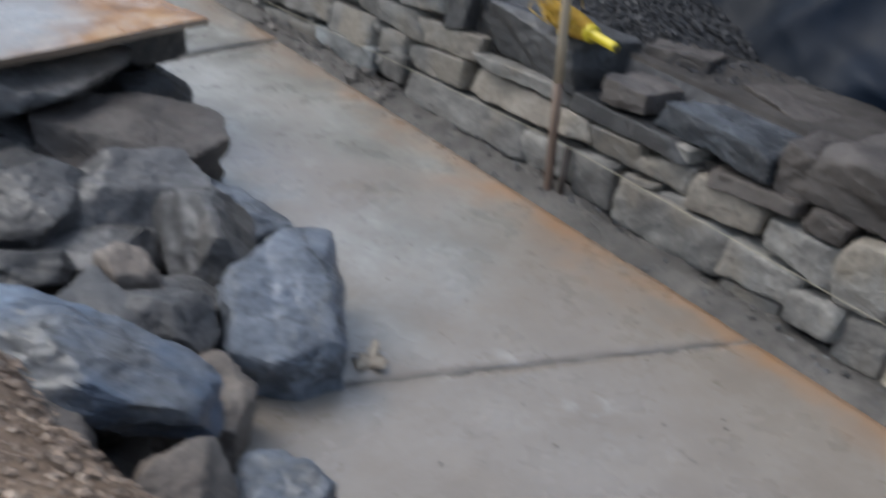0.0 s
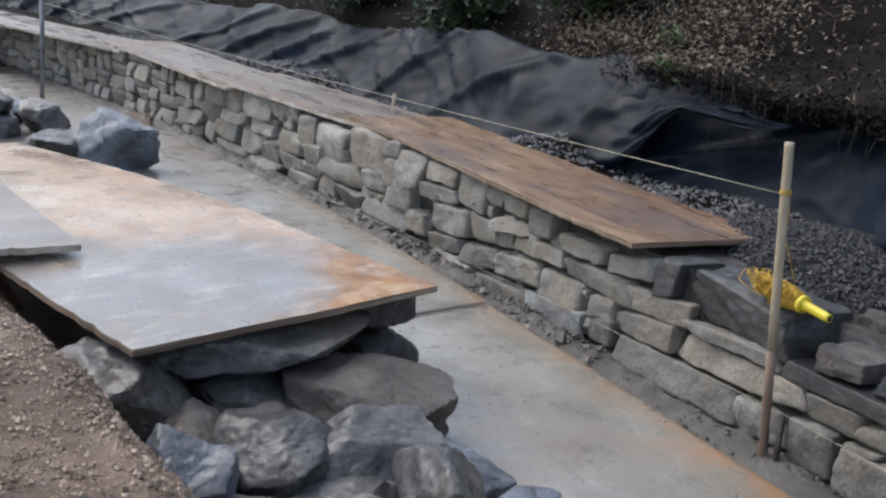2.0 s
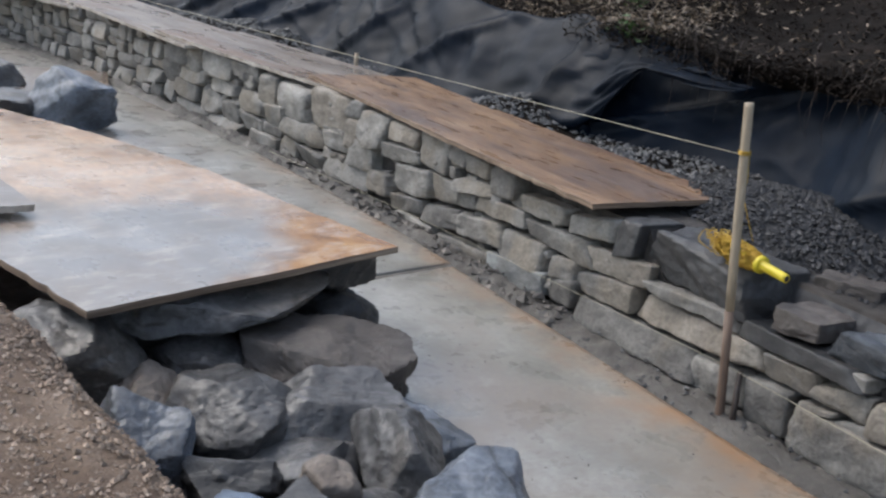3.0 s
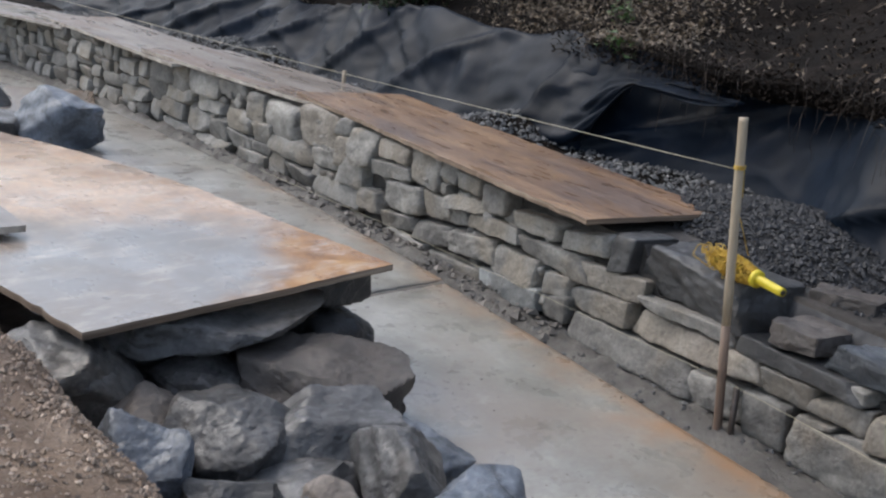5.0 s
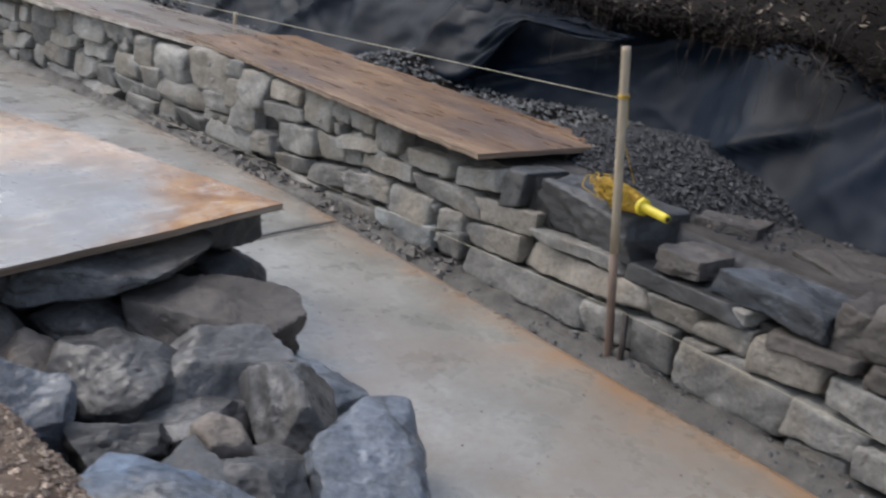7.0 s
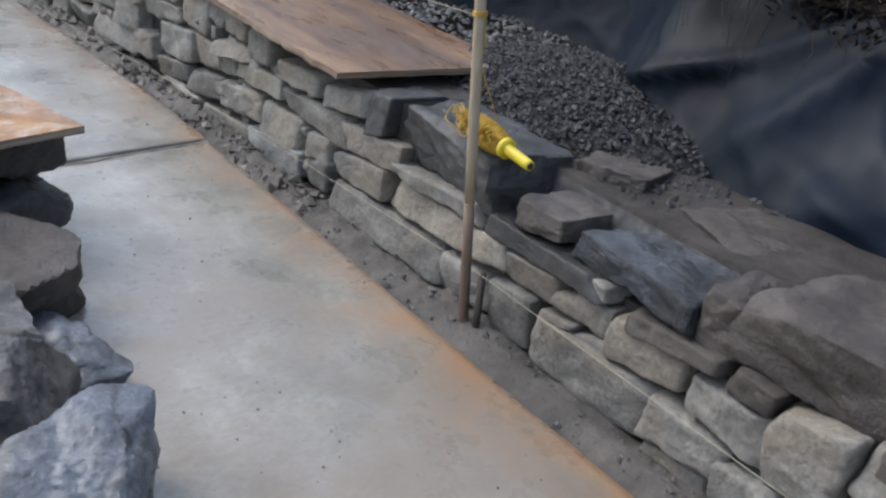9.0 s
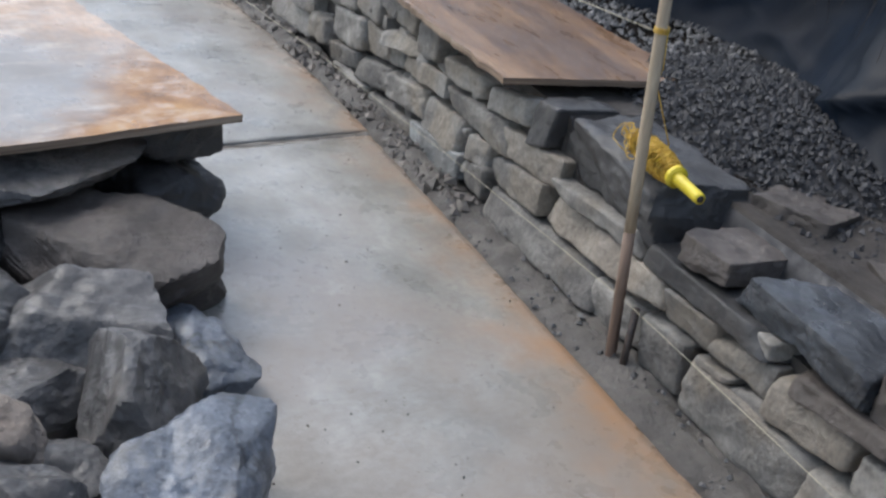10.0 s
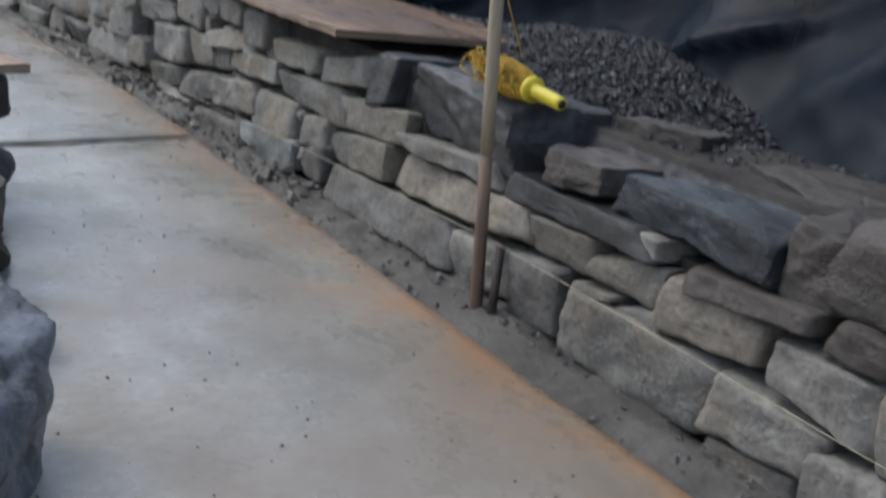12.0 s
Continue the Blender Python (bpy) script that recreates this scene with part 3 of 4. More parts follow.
END_STONES = [(-0.838, -0.990, 0.270, 0.272, 0.120, 0.130), (-0.755, -0.895, 0.106, 0.116, 0.026, 0.036), (-0.735, -0.830, 0.290, 0.290, 0.240, 0.244), (-0.900, -1.010, 0.110, 0.112, -0.01, 0.0)]
FAR_TOP = [(4.53, 0.34, 0.29, 0.14, 0), (4.27, 0.33, 0.21, 0.14, 0), (3.98, 0.34, 0.34, 0.14, 0), (3.65, 0.36, 0.31, 0.09, 0), (3.36, 0.31, 0.18, 0.15, 0), (3.08, 0.30, 0.35, 0.14, 0),
           (2.71, 0.33, 0.37, 0.16, 0), (2.44, 0.385, 0.12, 0.08, 0), (2.27, 0.33, 0.22, 0.14, 0), ]
FAR_MID = [(3.91, 0.225, 0.35, 0.07, 0), (3.54, 0.205, 0.32, 0.10, 0), (3.28, 0.185, 0.21, 0.11, 0), (2.96, 0.175, 0.42, 0.10, 0), (2.61, 0.20, 0.27, 0.09, 0), (2.44, 0.275, 0.10, 0.13, 0),
           (2.35, 0.195, 0.22, 0.10, 0), (4.3, 0.22, 0.36, 0.09, 0), (4.58, 0.21, 0.18, 0.12, 0)]
FAR_LOW = [(4.04, 0.115, 0.28, 0.11, 0), (3.78, 0.11, 0.23, 0.10, 0), (3.52, 0.10, 0.28, 0.08, 0), (2.86, 0.065, 0.33, 0.08, 0), (2.47, 0.085, 0.40, 0.10, 0), (2.17, 0.11, 0.2, 0.08, 0),
           (3.83, 0.025, 0.37, 0.07, 0), (3.36, 0.03, 0.3, 0.1, 0), (3.11, 0.05, 0.2, 0.13, 0), (2.62, 0.0, 0.26, 0.05, 0), (3.27, 0.11, 0.2, 0.05, 0), (4.38, 0.12, 0.3, 0.1, 0), (4.62, 0.08, 0.16, 0.12, 0), (4.3, 0.03, 0.42, 0.07, 0)]


def wall_stone(y, z, w, h, lean, k, material=WALL_STONE, depth=0.22, out=0.0, near=True, n=16.0):
    rng = random.Random(k * 7 + 3)
    deep = depth * rng.uniform(0.9, 1.1)
    me = rock("stone", deep, w * 1.04, h * 1.16, 1000 + k, n * rng.uniform(0.7, 1.3), 5, 0.24, 0.035, 4 if near else 3, 0.10, 0.022, 0.026, sharp=38)
    x = face_x(y) + deep / 2 - 0.012 - rng.uniform(-0.010, 0.010) - out
    turn = math.degrees(math.atan2(-(face_x(y + 0.05) - face_x(y - 0.05)), 0.1)) + rng.uniform(-2, 2)
    return part("stone", me, material, wall, "", pose(x, y, z, lean + rng.uniform(-1, 1), rng.uniform(-3, 2), turn))


def fitted_stone(far_y, near_y, tf, tn, bf, bn, k, material):
    """A stone picked to fit its gap: a rough pillow-faced block drawn out to a wedge between its neighbours."""
    rng = random.Random(k * 11 + 5)
    deep, w, h = rng.uniform(0.2, 0.24), far_y - near_y, (tf - bf + tn - bn) / 2
    me = rock("stone", deep, w * 1.07, h * 1.13, 4000 + k, rng.uniform(13, 22), 5, 0.20, 0.055, 5, 0.06, 0.013, 0.016, sharp=42)
    mid = (tf + bf + tn + bn) / 4
    for v in me.vertices:
        u = min(max(v.co.y / w + 0.5, -0.05), 1.05)
        q = v.co.z / h + 0.5
        lo, hi = bn + (bf - bn) * u, tn + (tf - tn) * u
        v.co.z = lo + (hi - lo) * q - mid
    y = (far_y + near_y) / 2
    part("stone", me, material, wall, "", pose(face_x(y) + deep / 2 - 0.012 - rng.uniform(-0.010, 0.010), y, mid, 0, rng.uniform(-3, 2), rng.uniform(-2, 2)))


k = 0
for course in (FAR_TOP, FAR_MID, FAR_LOW):
    for y, z, w, h, lean in course:
        wall_stone(y, z, w, h, lean, k, TAN_STONE if k in (6, 14) else WALL_STONE)
        k += 1
for row in BY_STAKE + PAST_STAKE + END_STONES + UNDER_PLY + NEXT_ALONG:
    tone = TAN_STONE if row[0] in (0.712, 0.455, -0.422, 2.140) else LIMED if row[0] == 1.285 else DARK_STONE if row[0] in (0.600, 0.030) else BROWN_STONE if row[0] in (-0.462, -0.735) else WALL_STONE
    fitted_stone(*row, k, tone)
    k += 1
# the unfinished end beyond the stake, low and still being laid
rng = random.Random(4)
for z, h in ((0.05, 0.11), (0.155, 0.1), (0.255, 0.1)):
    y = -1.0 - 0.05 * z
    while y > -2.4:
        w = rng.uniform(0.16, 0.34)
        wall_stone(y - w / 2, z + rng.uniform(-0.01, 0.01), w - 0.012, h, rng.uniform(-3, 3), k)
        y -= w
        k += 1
# the far run, coursed rubble of mixed sizes
y = 4.72
while y < 10.5:
    z, w = 0.0, rng.uniform(0.14, 0.28)
    while z < 0.38:
        h = min(rng.uniform(0.055, 0.12), 0.42 - z)
        if w > 0.22 and rng.random() < 0.6:
            c = w * rng.uniform(0.4, 0.6)
            wall_stone(y + c / 2, z + h / 2, c - 0.012, h - 0.008, 0, k, near=False)
            wall_stone(y + (w + c) / 2, z + h / 2, w - c - 0.012, h - 0.008, 0, k + 1, near=False)
        else:
            wall_stone(y + w / 2 + rng.uniform(-0.03, 0.03), z + h / 2, w - 0.01, h - 0.008, rng.uniform(-3, 3), k, near=False)
        z += h
        k += 2
    y += w
# small pinning stones pushed into the joints
for j in range(120):
    y = rng.uniform(0.9, 4.6)
    wall_stone(y, rng.uniform(0.0, 0.36), rng.uniform(0.05, 0.11), rng.uniform(0.03, 0.06), rng.uniform(-15, 15), 900 + j, depth=0.16, out=-0.016, near=False, n=9)


def build_core():
    """Dark packed rubble behind the face stones."""
    ys = list(np.arange(-2.4, 10.6, 0.1))
    verts, faces = [], []
    for y in ys:
        top = 0.26 if y < 0.45 else 0.395
        x = face_x(y)
        verts += [(x + 0.05, y, -0.08), (x + 0.05, y, top), (x + 0.42, y, top), (x + 0.42, y, -0.08)]
    for i in range(len(ys) - 1):
        a, b = i * 4, i * 4 + 4
        faces += [(a + q, a + (q + 1) % 4, b + (q + 1) % 4, b + q) for q in range(4)]
    faces += [(3, 2, 1, 0), tuple(len(verts) - 4 + q for q in range(4))]
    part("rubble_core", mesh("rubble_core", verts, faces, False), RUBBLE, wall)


build_core()

# loose capping blocks on the unfinished end
CAPS = [("large dark wet block with a glistening top on the wall", DARK_STONE, 0.185, 0.265, 0.342, 0.26, 0.47, 0.135, -2, 3, 21),
        ("red-brown stone with a pale broken corner on the wall", BROWN_STONE, 0.175, -0.125, 0.318, 0.27, 0.15, 0.065, 6, 4, 23),
        ("long dark stone with a wet blue-grey top on the wall", WET_SLATE, 0.175, -0.44, 0.318, 0.27, 0.34, 0.085, -3, 6, 24),
        ("upright grey-brown wedge of stone on the wall", BROWN_STONE, 0.16, -0.655, 0.335, 0.22, 0.10, 0.12, 8, 0, 28),
        ("blocky brown boulder resting on the unfinished wall", BROWN_STONE, 0.26, -0.87, 0.345, 0.40, 0.36, 0.15, 5, 2, 25),
        ("angular brown boulder resting on the unfinished wall", BROWN_STONE, 0.28, -1.27, 0.36, 0.42, 0.36, 0.18, -8, 0, 26),
        ("rough brown stone bedded in the fill behind the wall", BROWN_STONE, 0.42, -0.02, 0.35, 0.24, 0.20, 0.08, 20, 4, 29),
        ("flat brown stone bedded in the fill behind the wall", BROWN_STONE, 0.46, -0.42, 0.335, 0.28, 0.24, 0.07, -12, 3, 30)]
for label, material, x, y, z, sx, sy, sz, turn, tip, seed in CAPS:
    thing("capping_stone", rock("capping_stone", sx, sy, sz, seed, 44, 5, 0.20, 0.02, 5, 0.09, 0.03, 0.05, sharp=30), material, label, "stone", "capping stones", m=pose(x, y, z, 0, tip, turn))


# ---- plywood sheets ----
def sheet(name, length, width, thick, sag, seed, warp=0.0):
    """A plywood sheet along +y from its near edge, its face edge on x = 0: bowed, with bruised edges."""
    nx, ny = 16, 90
    rng = random.Random(seed)
    top, bot = [], []
    for j in range(ny + 1):
        for i in range(nx + 1):
            u, v = i / nx, j / ny
            x, y = u * width, v * length
            if i in (0, nx):
                x += 0.008 * fbm(seed, y, 0, 11) + 0.006 * fbm(seed, y, 7, 38)
            if j in (0, ny):
                y += 0.006 * fbm(x, seed, 0, 11)
            z = -sag * 4 * v * (1 - v) + warp * u * (1 - v) + 0.004 * fbm(x + seed, y, 0, 1.5)
            top.append((x, y, z))
            bot.append((x, y, z - thick))
    w, n = nx + 1, len(top)
    faces, edge = [], []
    for j in range(ny):
        for i in range(nx):
            a = j * w + i
            faces += [(a, a + 1, a + w + 1, a + w), (n + a, n + a + w, n + a + w + 1, n + a + 1)]
    rim = [i for i in range(w)] + [j * w + nx for j in range(1, ny + 1)] + [ny * w + i for i in range(nx - 1, -1, -1)] + [j * w for j in range(ny - 1, 0, -1)]
    m = len(rim)
    edge = [(rim[(a + 1) % m], rim[a], n + rim[a], n + rim[(a + 1) % m]) for a in range(m)]
    me = mesh(name, top + bot, faces + edge, False)
    return me, len(faces)


def lay(label, m, length, width, sag, seed, material, thick=0.018, warp=0.0):
    me, k = sheet("plywood_sheet", length, width, thick, sag, seed, warp)
    me.materials.append(material)
    me.materials.append(PLY_EDGE_PALE if material is PLY_SHEEN_GREY else PLY_EDGE)
    for p in me.polygons[k:]:
        p.material_index = 1
    return thing("plywood_sheet", me, None, label, "plywood", "plywood sheets", m=m)


def along(x0, y0, x1, y1, z0, z1):
    d = math.hypot(x1 - x0, y1 - y0)
    return pose(x0, y0, z0, math.degrees(math.atan2(z1 - z0, d)), 0, math.degrees(math.atan2(-(x1 - x0), y1 - y0)))


lay("rust-brown weathered plywood strip capping the stone wall", along(-0.045, 0.63, 0.01, 3.05, 0.447, 0.447), 2.44, 0.61, 0.006, 1, PLY)
lay("plywood strip lapped under the next sheet, grey wet sheen in its brown colour", along(0.03, 2.72, -0.35, 4.60, 0.424, 0.440), 1.95, 0.61, 0.004, 2, PLY_SHEEN_GREY)
lay("weathered plywood strip following the curve of the wall", along(-0.31, 4.15, -0.60, 6.5, 0.418, 0.430), 2.44, 0.61, 0.0, 3, PLY_SHEEN_GREY)
lay("plywood strip at the far bend of the wall, grey wet sheen in its colour", along(-0.56, 5.95, -1.45, 8.2, 0.408, 0.41), 2.44, 0.61, 0.0, 4, PLY_SHEEN_GREY)
lay("far plywood strip capping the curving wall", along(-1.2, 7.5, -2.1, 9.8, 0.40, 0.40), 2.44, 0.61, 0.0, 5, PLY_SHEEN_GREY)


# the wide wet sheet over the rock pile, and a second one on it
def wide_sheet():
    """Near edge from the tip, running back along the path; it droops towards the far end."""
    me, k = sheet("plywood_sheet", 2.95, 0.97, 0.019, 0.0, 11)
    for v in me.vertices:
        t = v.co.y / 2.95
        v.co.z -= 0.13 * max(t - 0.3, 0) ** 1.5 / 0.586
        v.co.x -= 0.97
    me.materials.append(PLY_WET)
    me.materials.append(PLY_EDGE)
    for p in me.polygons[k:]:
        p.material_index = 1
    return thing("plywood_sheet", me, None, "wide wet plywood sheet with muddy stains over the rock pile", "plywood", "plywood sheets",
                 m=pose(-0.695, 0.686, 0.322, 0, -1.0, 16.5))


wide_sheet()
lay("second plywood sheet lying askew on the wet one, grey sheen in its colour", pose(-1.61, 1.16, 0.345, 2.5, -4, 104), 1.2, 1.22, 0.0, 12, PLY_SHEEN_GREY, 0.02)

# ---- the rock pile beside the path ----
# how the most visible rocks are split: the normals of their broken faces, and how deep
BREAKS = {32: [(-0.15, -0.45, 0.9, 0.62), (0.1, -1, -0.2, 0.72), (-1, -0.2, 0.3, 0.78), (1, -0.35, 0.15, 0.74), (0.35, 0.7, 0.8, 0.66)],
          41: [(-0.25, -0.30, 0.9, 0.66), (1, -0.25, 0.05, 0.80), (-0.6, 0.7, 0.3, 0.9), (0.2, -1, 0.1, 0.85)],
          42: [(0.12, -0.5, 0.85, 0.60), (0, 0.5, 0.9, 0.7), (1, 0, 0.2, 0.85), (-0.7, -0.7, -0.3, 0.9)],
          40: [(-0.75, -0.2, 0.65, 0.62), (0.8, 0.1, 0.5, 0.70), (0, -1, 0.25, 0.78), (0.1, 0.9, 0.5, 0.85)],
          33: [(0.1, -0.8, -0.7, 0.72), (0, -0.15, 1, 0.75), (0.8, -0.5, -0.3, 0.9)]}
PILE = [("blue-grey boulder under the plywood corner", BOULDER, -1.64, 0.53, 0.14, 0.32, 0.30, 0.26, 20, 8, 0, 31),
        ("angular rock at the edge of the bank, pale sky sheen in its colour", SHEEN_PALE_ROCK, -1.565, 0.09, 0.118, 0.22, 0.28, 0.28, -8, 4, 4, 32),
        ("flat dark slab with a wet top under the plywood", BOULDER, -1.24, 0.68, 0.235, 0.60, 0.42, 0.11, 22, 7, 0, 33),
        ("rounded dark stone stacked under the plywood tip", DARK_STONE, -0.86, 0.80, 0.235, 0.28, 0.30, 0.13, 10, 0, 0, 34),
        ("rounded dark stone at the foot of the stack", DARK_STONE, -0.86, 0.78, 0.10, 0.28, 0.30, 0.17, 30, 0, 0, 35),
        ("broad brown boulder half hidden beneath the plywood", BROWN_STONE, -1.02, 0.42, 0.065, 0.46, 0.46, 0.23, -20, 4, 6, 36),
        ("rugged grey rock with a pale ridge in the pile", BOULDER, -1.35, 0.22, 0.085, 0.25, 0.32, 0.20, 25, -12, 6, 37),
        ("dark wet boulder in the middle of the pile", BOULDER, -1.17, 0.145, 0.075, 0.33, 0.28, 0.20, -15, 10, 0, 38),
        ("small rounded tan cobble among darker rocks", TAN_ROCK, -1.285, -0.19, 0.122, 0.15, 0.13, 0.13, 0, 0, 0, 39),
        ("tall angular grey rock leaning on the pile", BOULDER, -1.065, -0.10, 0.108, 0.19, 0.29, 0.20, -22, 16, -8, 40),
        ("broad grey slab tilted towards the path, bluish sky sheen in its colour", SHEEN_PALE_ROCK, -1.02, -0.36, 0.08, 0.26, 0.38, 0.19, -18, 6, 8, 41),
        ("long grey slab lying across the pile, blue sky reflection put into its colour", SKY_BLUE_ROCK, -1.50, -0.535, 0.222, 0.24, 0.40, 0.15, 42, 6, 6, 42),
        ("lavender-grey block at the edge of the path", SHEEN_PALE_ROCK, -1.30, -0.84, 0.075, 0.17, 0.20, 0.17, 15, 0, 0, 43),
        ("grey and tan split rock in the pile", TAN_ROCK, -1.46, -0.80, 0.11, 0.19, 0.15, 0.16, -10, 12, 0, 44),
        ("brown jagged rock against the bank", BROWN_STONE, -1.61, -0.70, 0.19, 0.13, 0.20, 0.15, 20, 0, 15, 45),
        ("tan and grey wedge of rock beside the slab", TAN_ROCK, -1.29, -0.55, 0.055, 0.15, 0.24, 0.14, -30, 0, 0, 46),
        ("dark sharp-edged stone wedged between boulders", BOULDER, -1.26, -0.34, 0.11, 0.19, 0.14, 0.13, -35, 10, 0, 47),
        ("small dark flat stone below the tan cobble", DARK_STONE, -1.44, -0.06, 0.098, 0.20, 0.14, 0.09, -15, 8, 0, 48),
        ("low pale flat stone set into the path edge", SHEEN_PALE_ROCK, -0.90, 0.12, 0.03, 0.18, 0.28, 0.12, 10, 4, 3, 49),
        ("grey rock under the long slab", BOULDER, -1.42, -0.40, 0.07, 0.24, 0.22, 0.16, 5, 0, 0, 50),
        ("grey stone low in the pile", BOULDER, -1.25, 0.02, 0.03, 0.26, 0.24, 0.14, 35, 0, 0, 51),
        ("grey-brown stone against the bank", TAN_ROCK, -1.50, 0.36, 0.07, 0.22, 0.22, 0.16, 5, 0, 0, 52),
        ("grey stone beside the lavender block", BOULDER, -1.38, -0.99, 0.06, 0.2, 0.18, 0.16, 25, 0, 0, 53),
        ("grey boulder at the foot of the bank", BOULDER, -1.56, -1.0, 0.1, 0.24, 0.22, 0.20, -5, 0, 0, 54),
        ("grey stone filling the hollow under the sheet", BOULDER, -1.33, 0.52, 0.09, 0.26, 0.26, 0.18, 15, 0, 0, 58),
        ("grey stone behind the flat slab", BOULDER, -1.12, 0.86, 0.12, 0.3, 0.26, 0.22, 15, 0, 0, 59),
        ("grey stone bearing the plywood sheet", BOULDER, -1.45, 0.86, 0.12, 0.3, 0.3, 0.24, 40, 0, 0, 60),
        ("grey stone wedged behind the corner boulder", BOULDER, -1.40, 0.74, 0.13, 0.24, 0.22, 0.26, 5, 0, 0, 75),
        ("dark stone deep between the slab and the cobble", DARK_STONE, -1.42, -0.22, 0.05, 0.22, 0.2, 0.12, 15, 0, 0, 55),
        ("small grey stone filling the pile", BOULDER, -1.18, -0.24, 0.06, 0.16, 0.16, 0.12, 50, 0, 0, 56),
        ("brown stone under the blue slab", BROWN_STONE, -1.53, -0.30, 0.08, 0.2, 0.2, 0.16, 15, 0, 0, 57)]
for label, material, x, y, z, sx, sy, sz, turn, rx, ry, seed in PILE:
    thing("boulder", rock("boulder", sx, sy, sz, seed, 12 if seed in (34, 35, 39) else 60, 4 if seed in BREAKS else 16, 0.54, 0.015, 5, 0.2, 0.034, 0.055, BREAKS.get(seed, ()), 26), material, label, "rock", "rock pile", m=pose(x, y, z, rx, ry, turn))
FAR_ROCKS = [("grey angular boulder standing on the far path, bluish sky sheen in its colour", SHEEN_PALE_ROCK, -1.0, 3.9, 0.12, 0.30, 0.34, 0.32, 20, 61),
             ("low dark rock beside the far boulder", BOULDER, -1.27, 4.05, 0.06, 0.3, 0.3, 0.18, 0, 62),
             ("square grey stone block on the far path", BOULDER, -1.22, 4.95, 0.09, 0.22, 0.26, 0.2, 15, 63),
             ("flat grey stone stacked by the far path", BOULDER, -1.47, 4.85, 0.06, 0.26, 0.3, 0.12, -10, 64),
             ("flat dark stone lying on another one", DARK_STONE, -1.50, 4.88, 0.17, 0.24, 0.26, 0.1, 20, 65),
             ("grey stone by the far board", SHEEN_PALE_ROCK, -1.36, 5.35, 0.07, 0.3, 0.26, 0.12, 35, 66)]
for label, material, x, y, z, sx, sy, sz, turn, seed in FAR_ROCKS:
    thing("boulder", rock("boulder", sx, sy, sz, seed, 40, 12, 0.48, 0.02, 4, 0.22, 0.02, 0.05), material, label, "rock", "far rocks", m=pose(x, y, z, 0, 0, turn))
lay("muddy board lying flat on the far ground", pose(-1.2, 4.55, 0.032, 0, 0, -12), 1.1, 0.55, 0.0, 14, PLY_SHEEN_GREY)

# ---- stakes, string and the line winder ----
stake = hub("wooden_stake", pose(0, 0, 0), "round pale wooden stake with a tied string, stained at the foot", "stake")
top = Vector((-0.055, 0.064, 0.874))
v, f = tube([top * t for t in (0.36, 0.5, 0.6, 0.8, 0.97, 0.985, 1.0)], 0.0125, 14)
part("shaft", mesh("shaft", v, f), WOOD_POST, stake)
v, f = tube([top * t for t in (-0.05, 0.0, 0.2, 0.36)], 0.0127, 14)
part("foot", mesh("foot", v, f), surface("stained_wood", [(0.3, (0.11, 0.07, 0.05)), (0.5, (0.20, 0.135, 0.095)), (0.7, (0.29, 0.215, 0.155))], 12, 90, (0.45, 0.8), 0.4, 0.004, 0.1, stretch=(1, 1, 0.12)), stake, "red-brown stained foot")
tie = top * 0.845
v, f = joined([tube([tie + Vector((0.0145 * math.cos(a), 0.0145 * math.sin(a), 0.004 * q + 0.0006 * a)) for a in np.linspace(0, math.tau, 15)], 0.0016, 5) for q in range(3)])
part("knot", mesh("knot", v, f), TWINE_YELLOW, stake, "yellow twine knot")
v, f = tube([tie + Vector((0.014, -0.004, 0)), tie + Vector((0.022, -0.008, -0.07)), tie + Vector((0.018, -0.002, -0.10)), Vector((0.045, 0.05, 0.50))], 0.0014, 6)
part("twine_tail", mesh("twine_tail", v, f), TWINE_YELLOW, stake, "hanging yellow twine")

v, f = tube([(-1.075, 6.0, -0.05), (-1.075, 6.0, 0.4), (-1.08, 6.0, 0.92)], 0.017, 10)
thing("metal_stake", mesh("metal_stake", v, f), surface("dull_steel", [(0.3, (0.16, 0.16, 0.17)), (0.7, (0.3, 0.3, 0.32))], 20, 90, (0.4, 0.6), 0.2, 0.002, 0, metal=0.6),
      "grey metal stake holding the far end of the string", "stake")
far = Vector((-1.06, 5.98, 0.705))
v, f = tube([tie.lerp(far, t) - Vector((0, 0, 0.02 * 4 * t * (1 - t))) for t in np.linspace(0, 1, 30)], 0.0014, 6)
thing("string_line", mesh("string_line", v, f), TWINE, "taut pale builder's string between two stakes", "string")
v, f = tube([(-0.006, -1.9, 0.158), (-0.006, -0.9, 0.157), (-0.006, 0.0, 0.157), (-0.03, 0.8, 0.128), (-0.09, 1.9, 0.09), (-0.2, 3.0, 0.06)], 0.0009, 6)
thing("string_line", mesh("string_line", v, f), TWINE, "low guide string along the foot of the wall", "string")
v, f = joined([tube([(0.012, -0.028, 0.15), (0.0, -0.05, -0.05)], 0.009, 8)])
thing("steel_pin", mesh("steel_pin", v, f), STEEL, "dark steel pin driven beside the wooden stake", "pin")


v, f = tube([(0.50, 3.55, 0.30), (0.50, 3.55, 0.495)], 0.012, 8)
thing("wooden_peg", mesh("wooden_peg", v, f), WOOD_POST, "short pale wooden peg driven behind the capped wall", "peg")


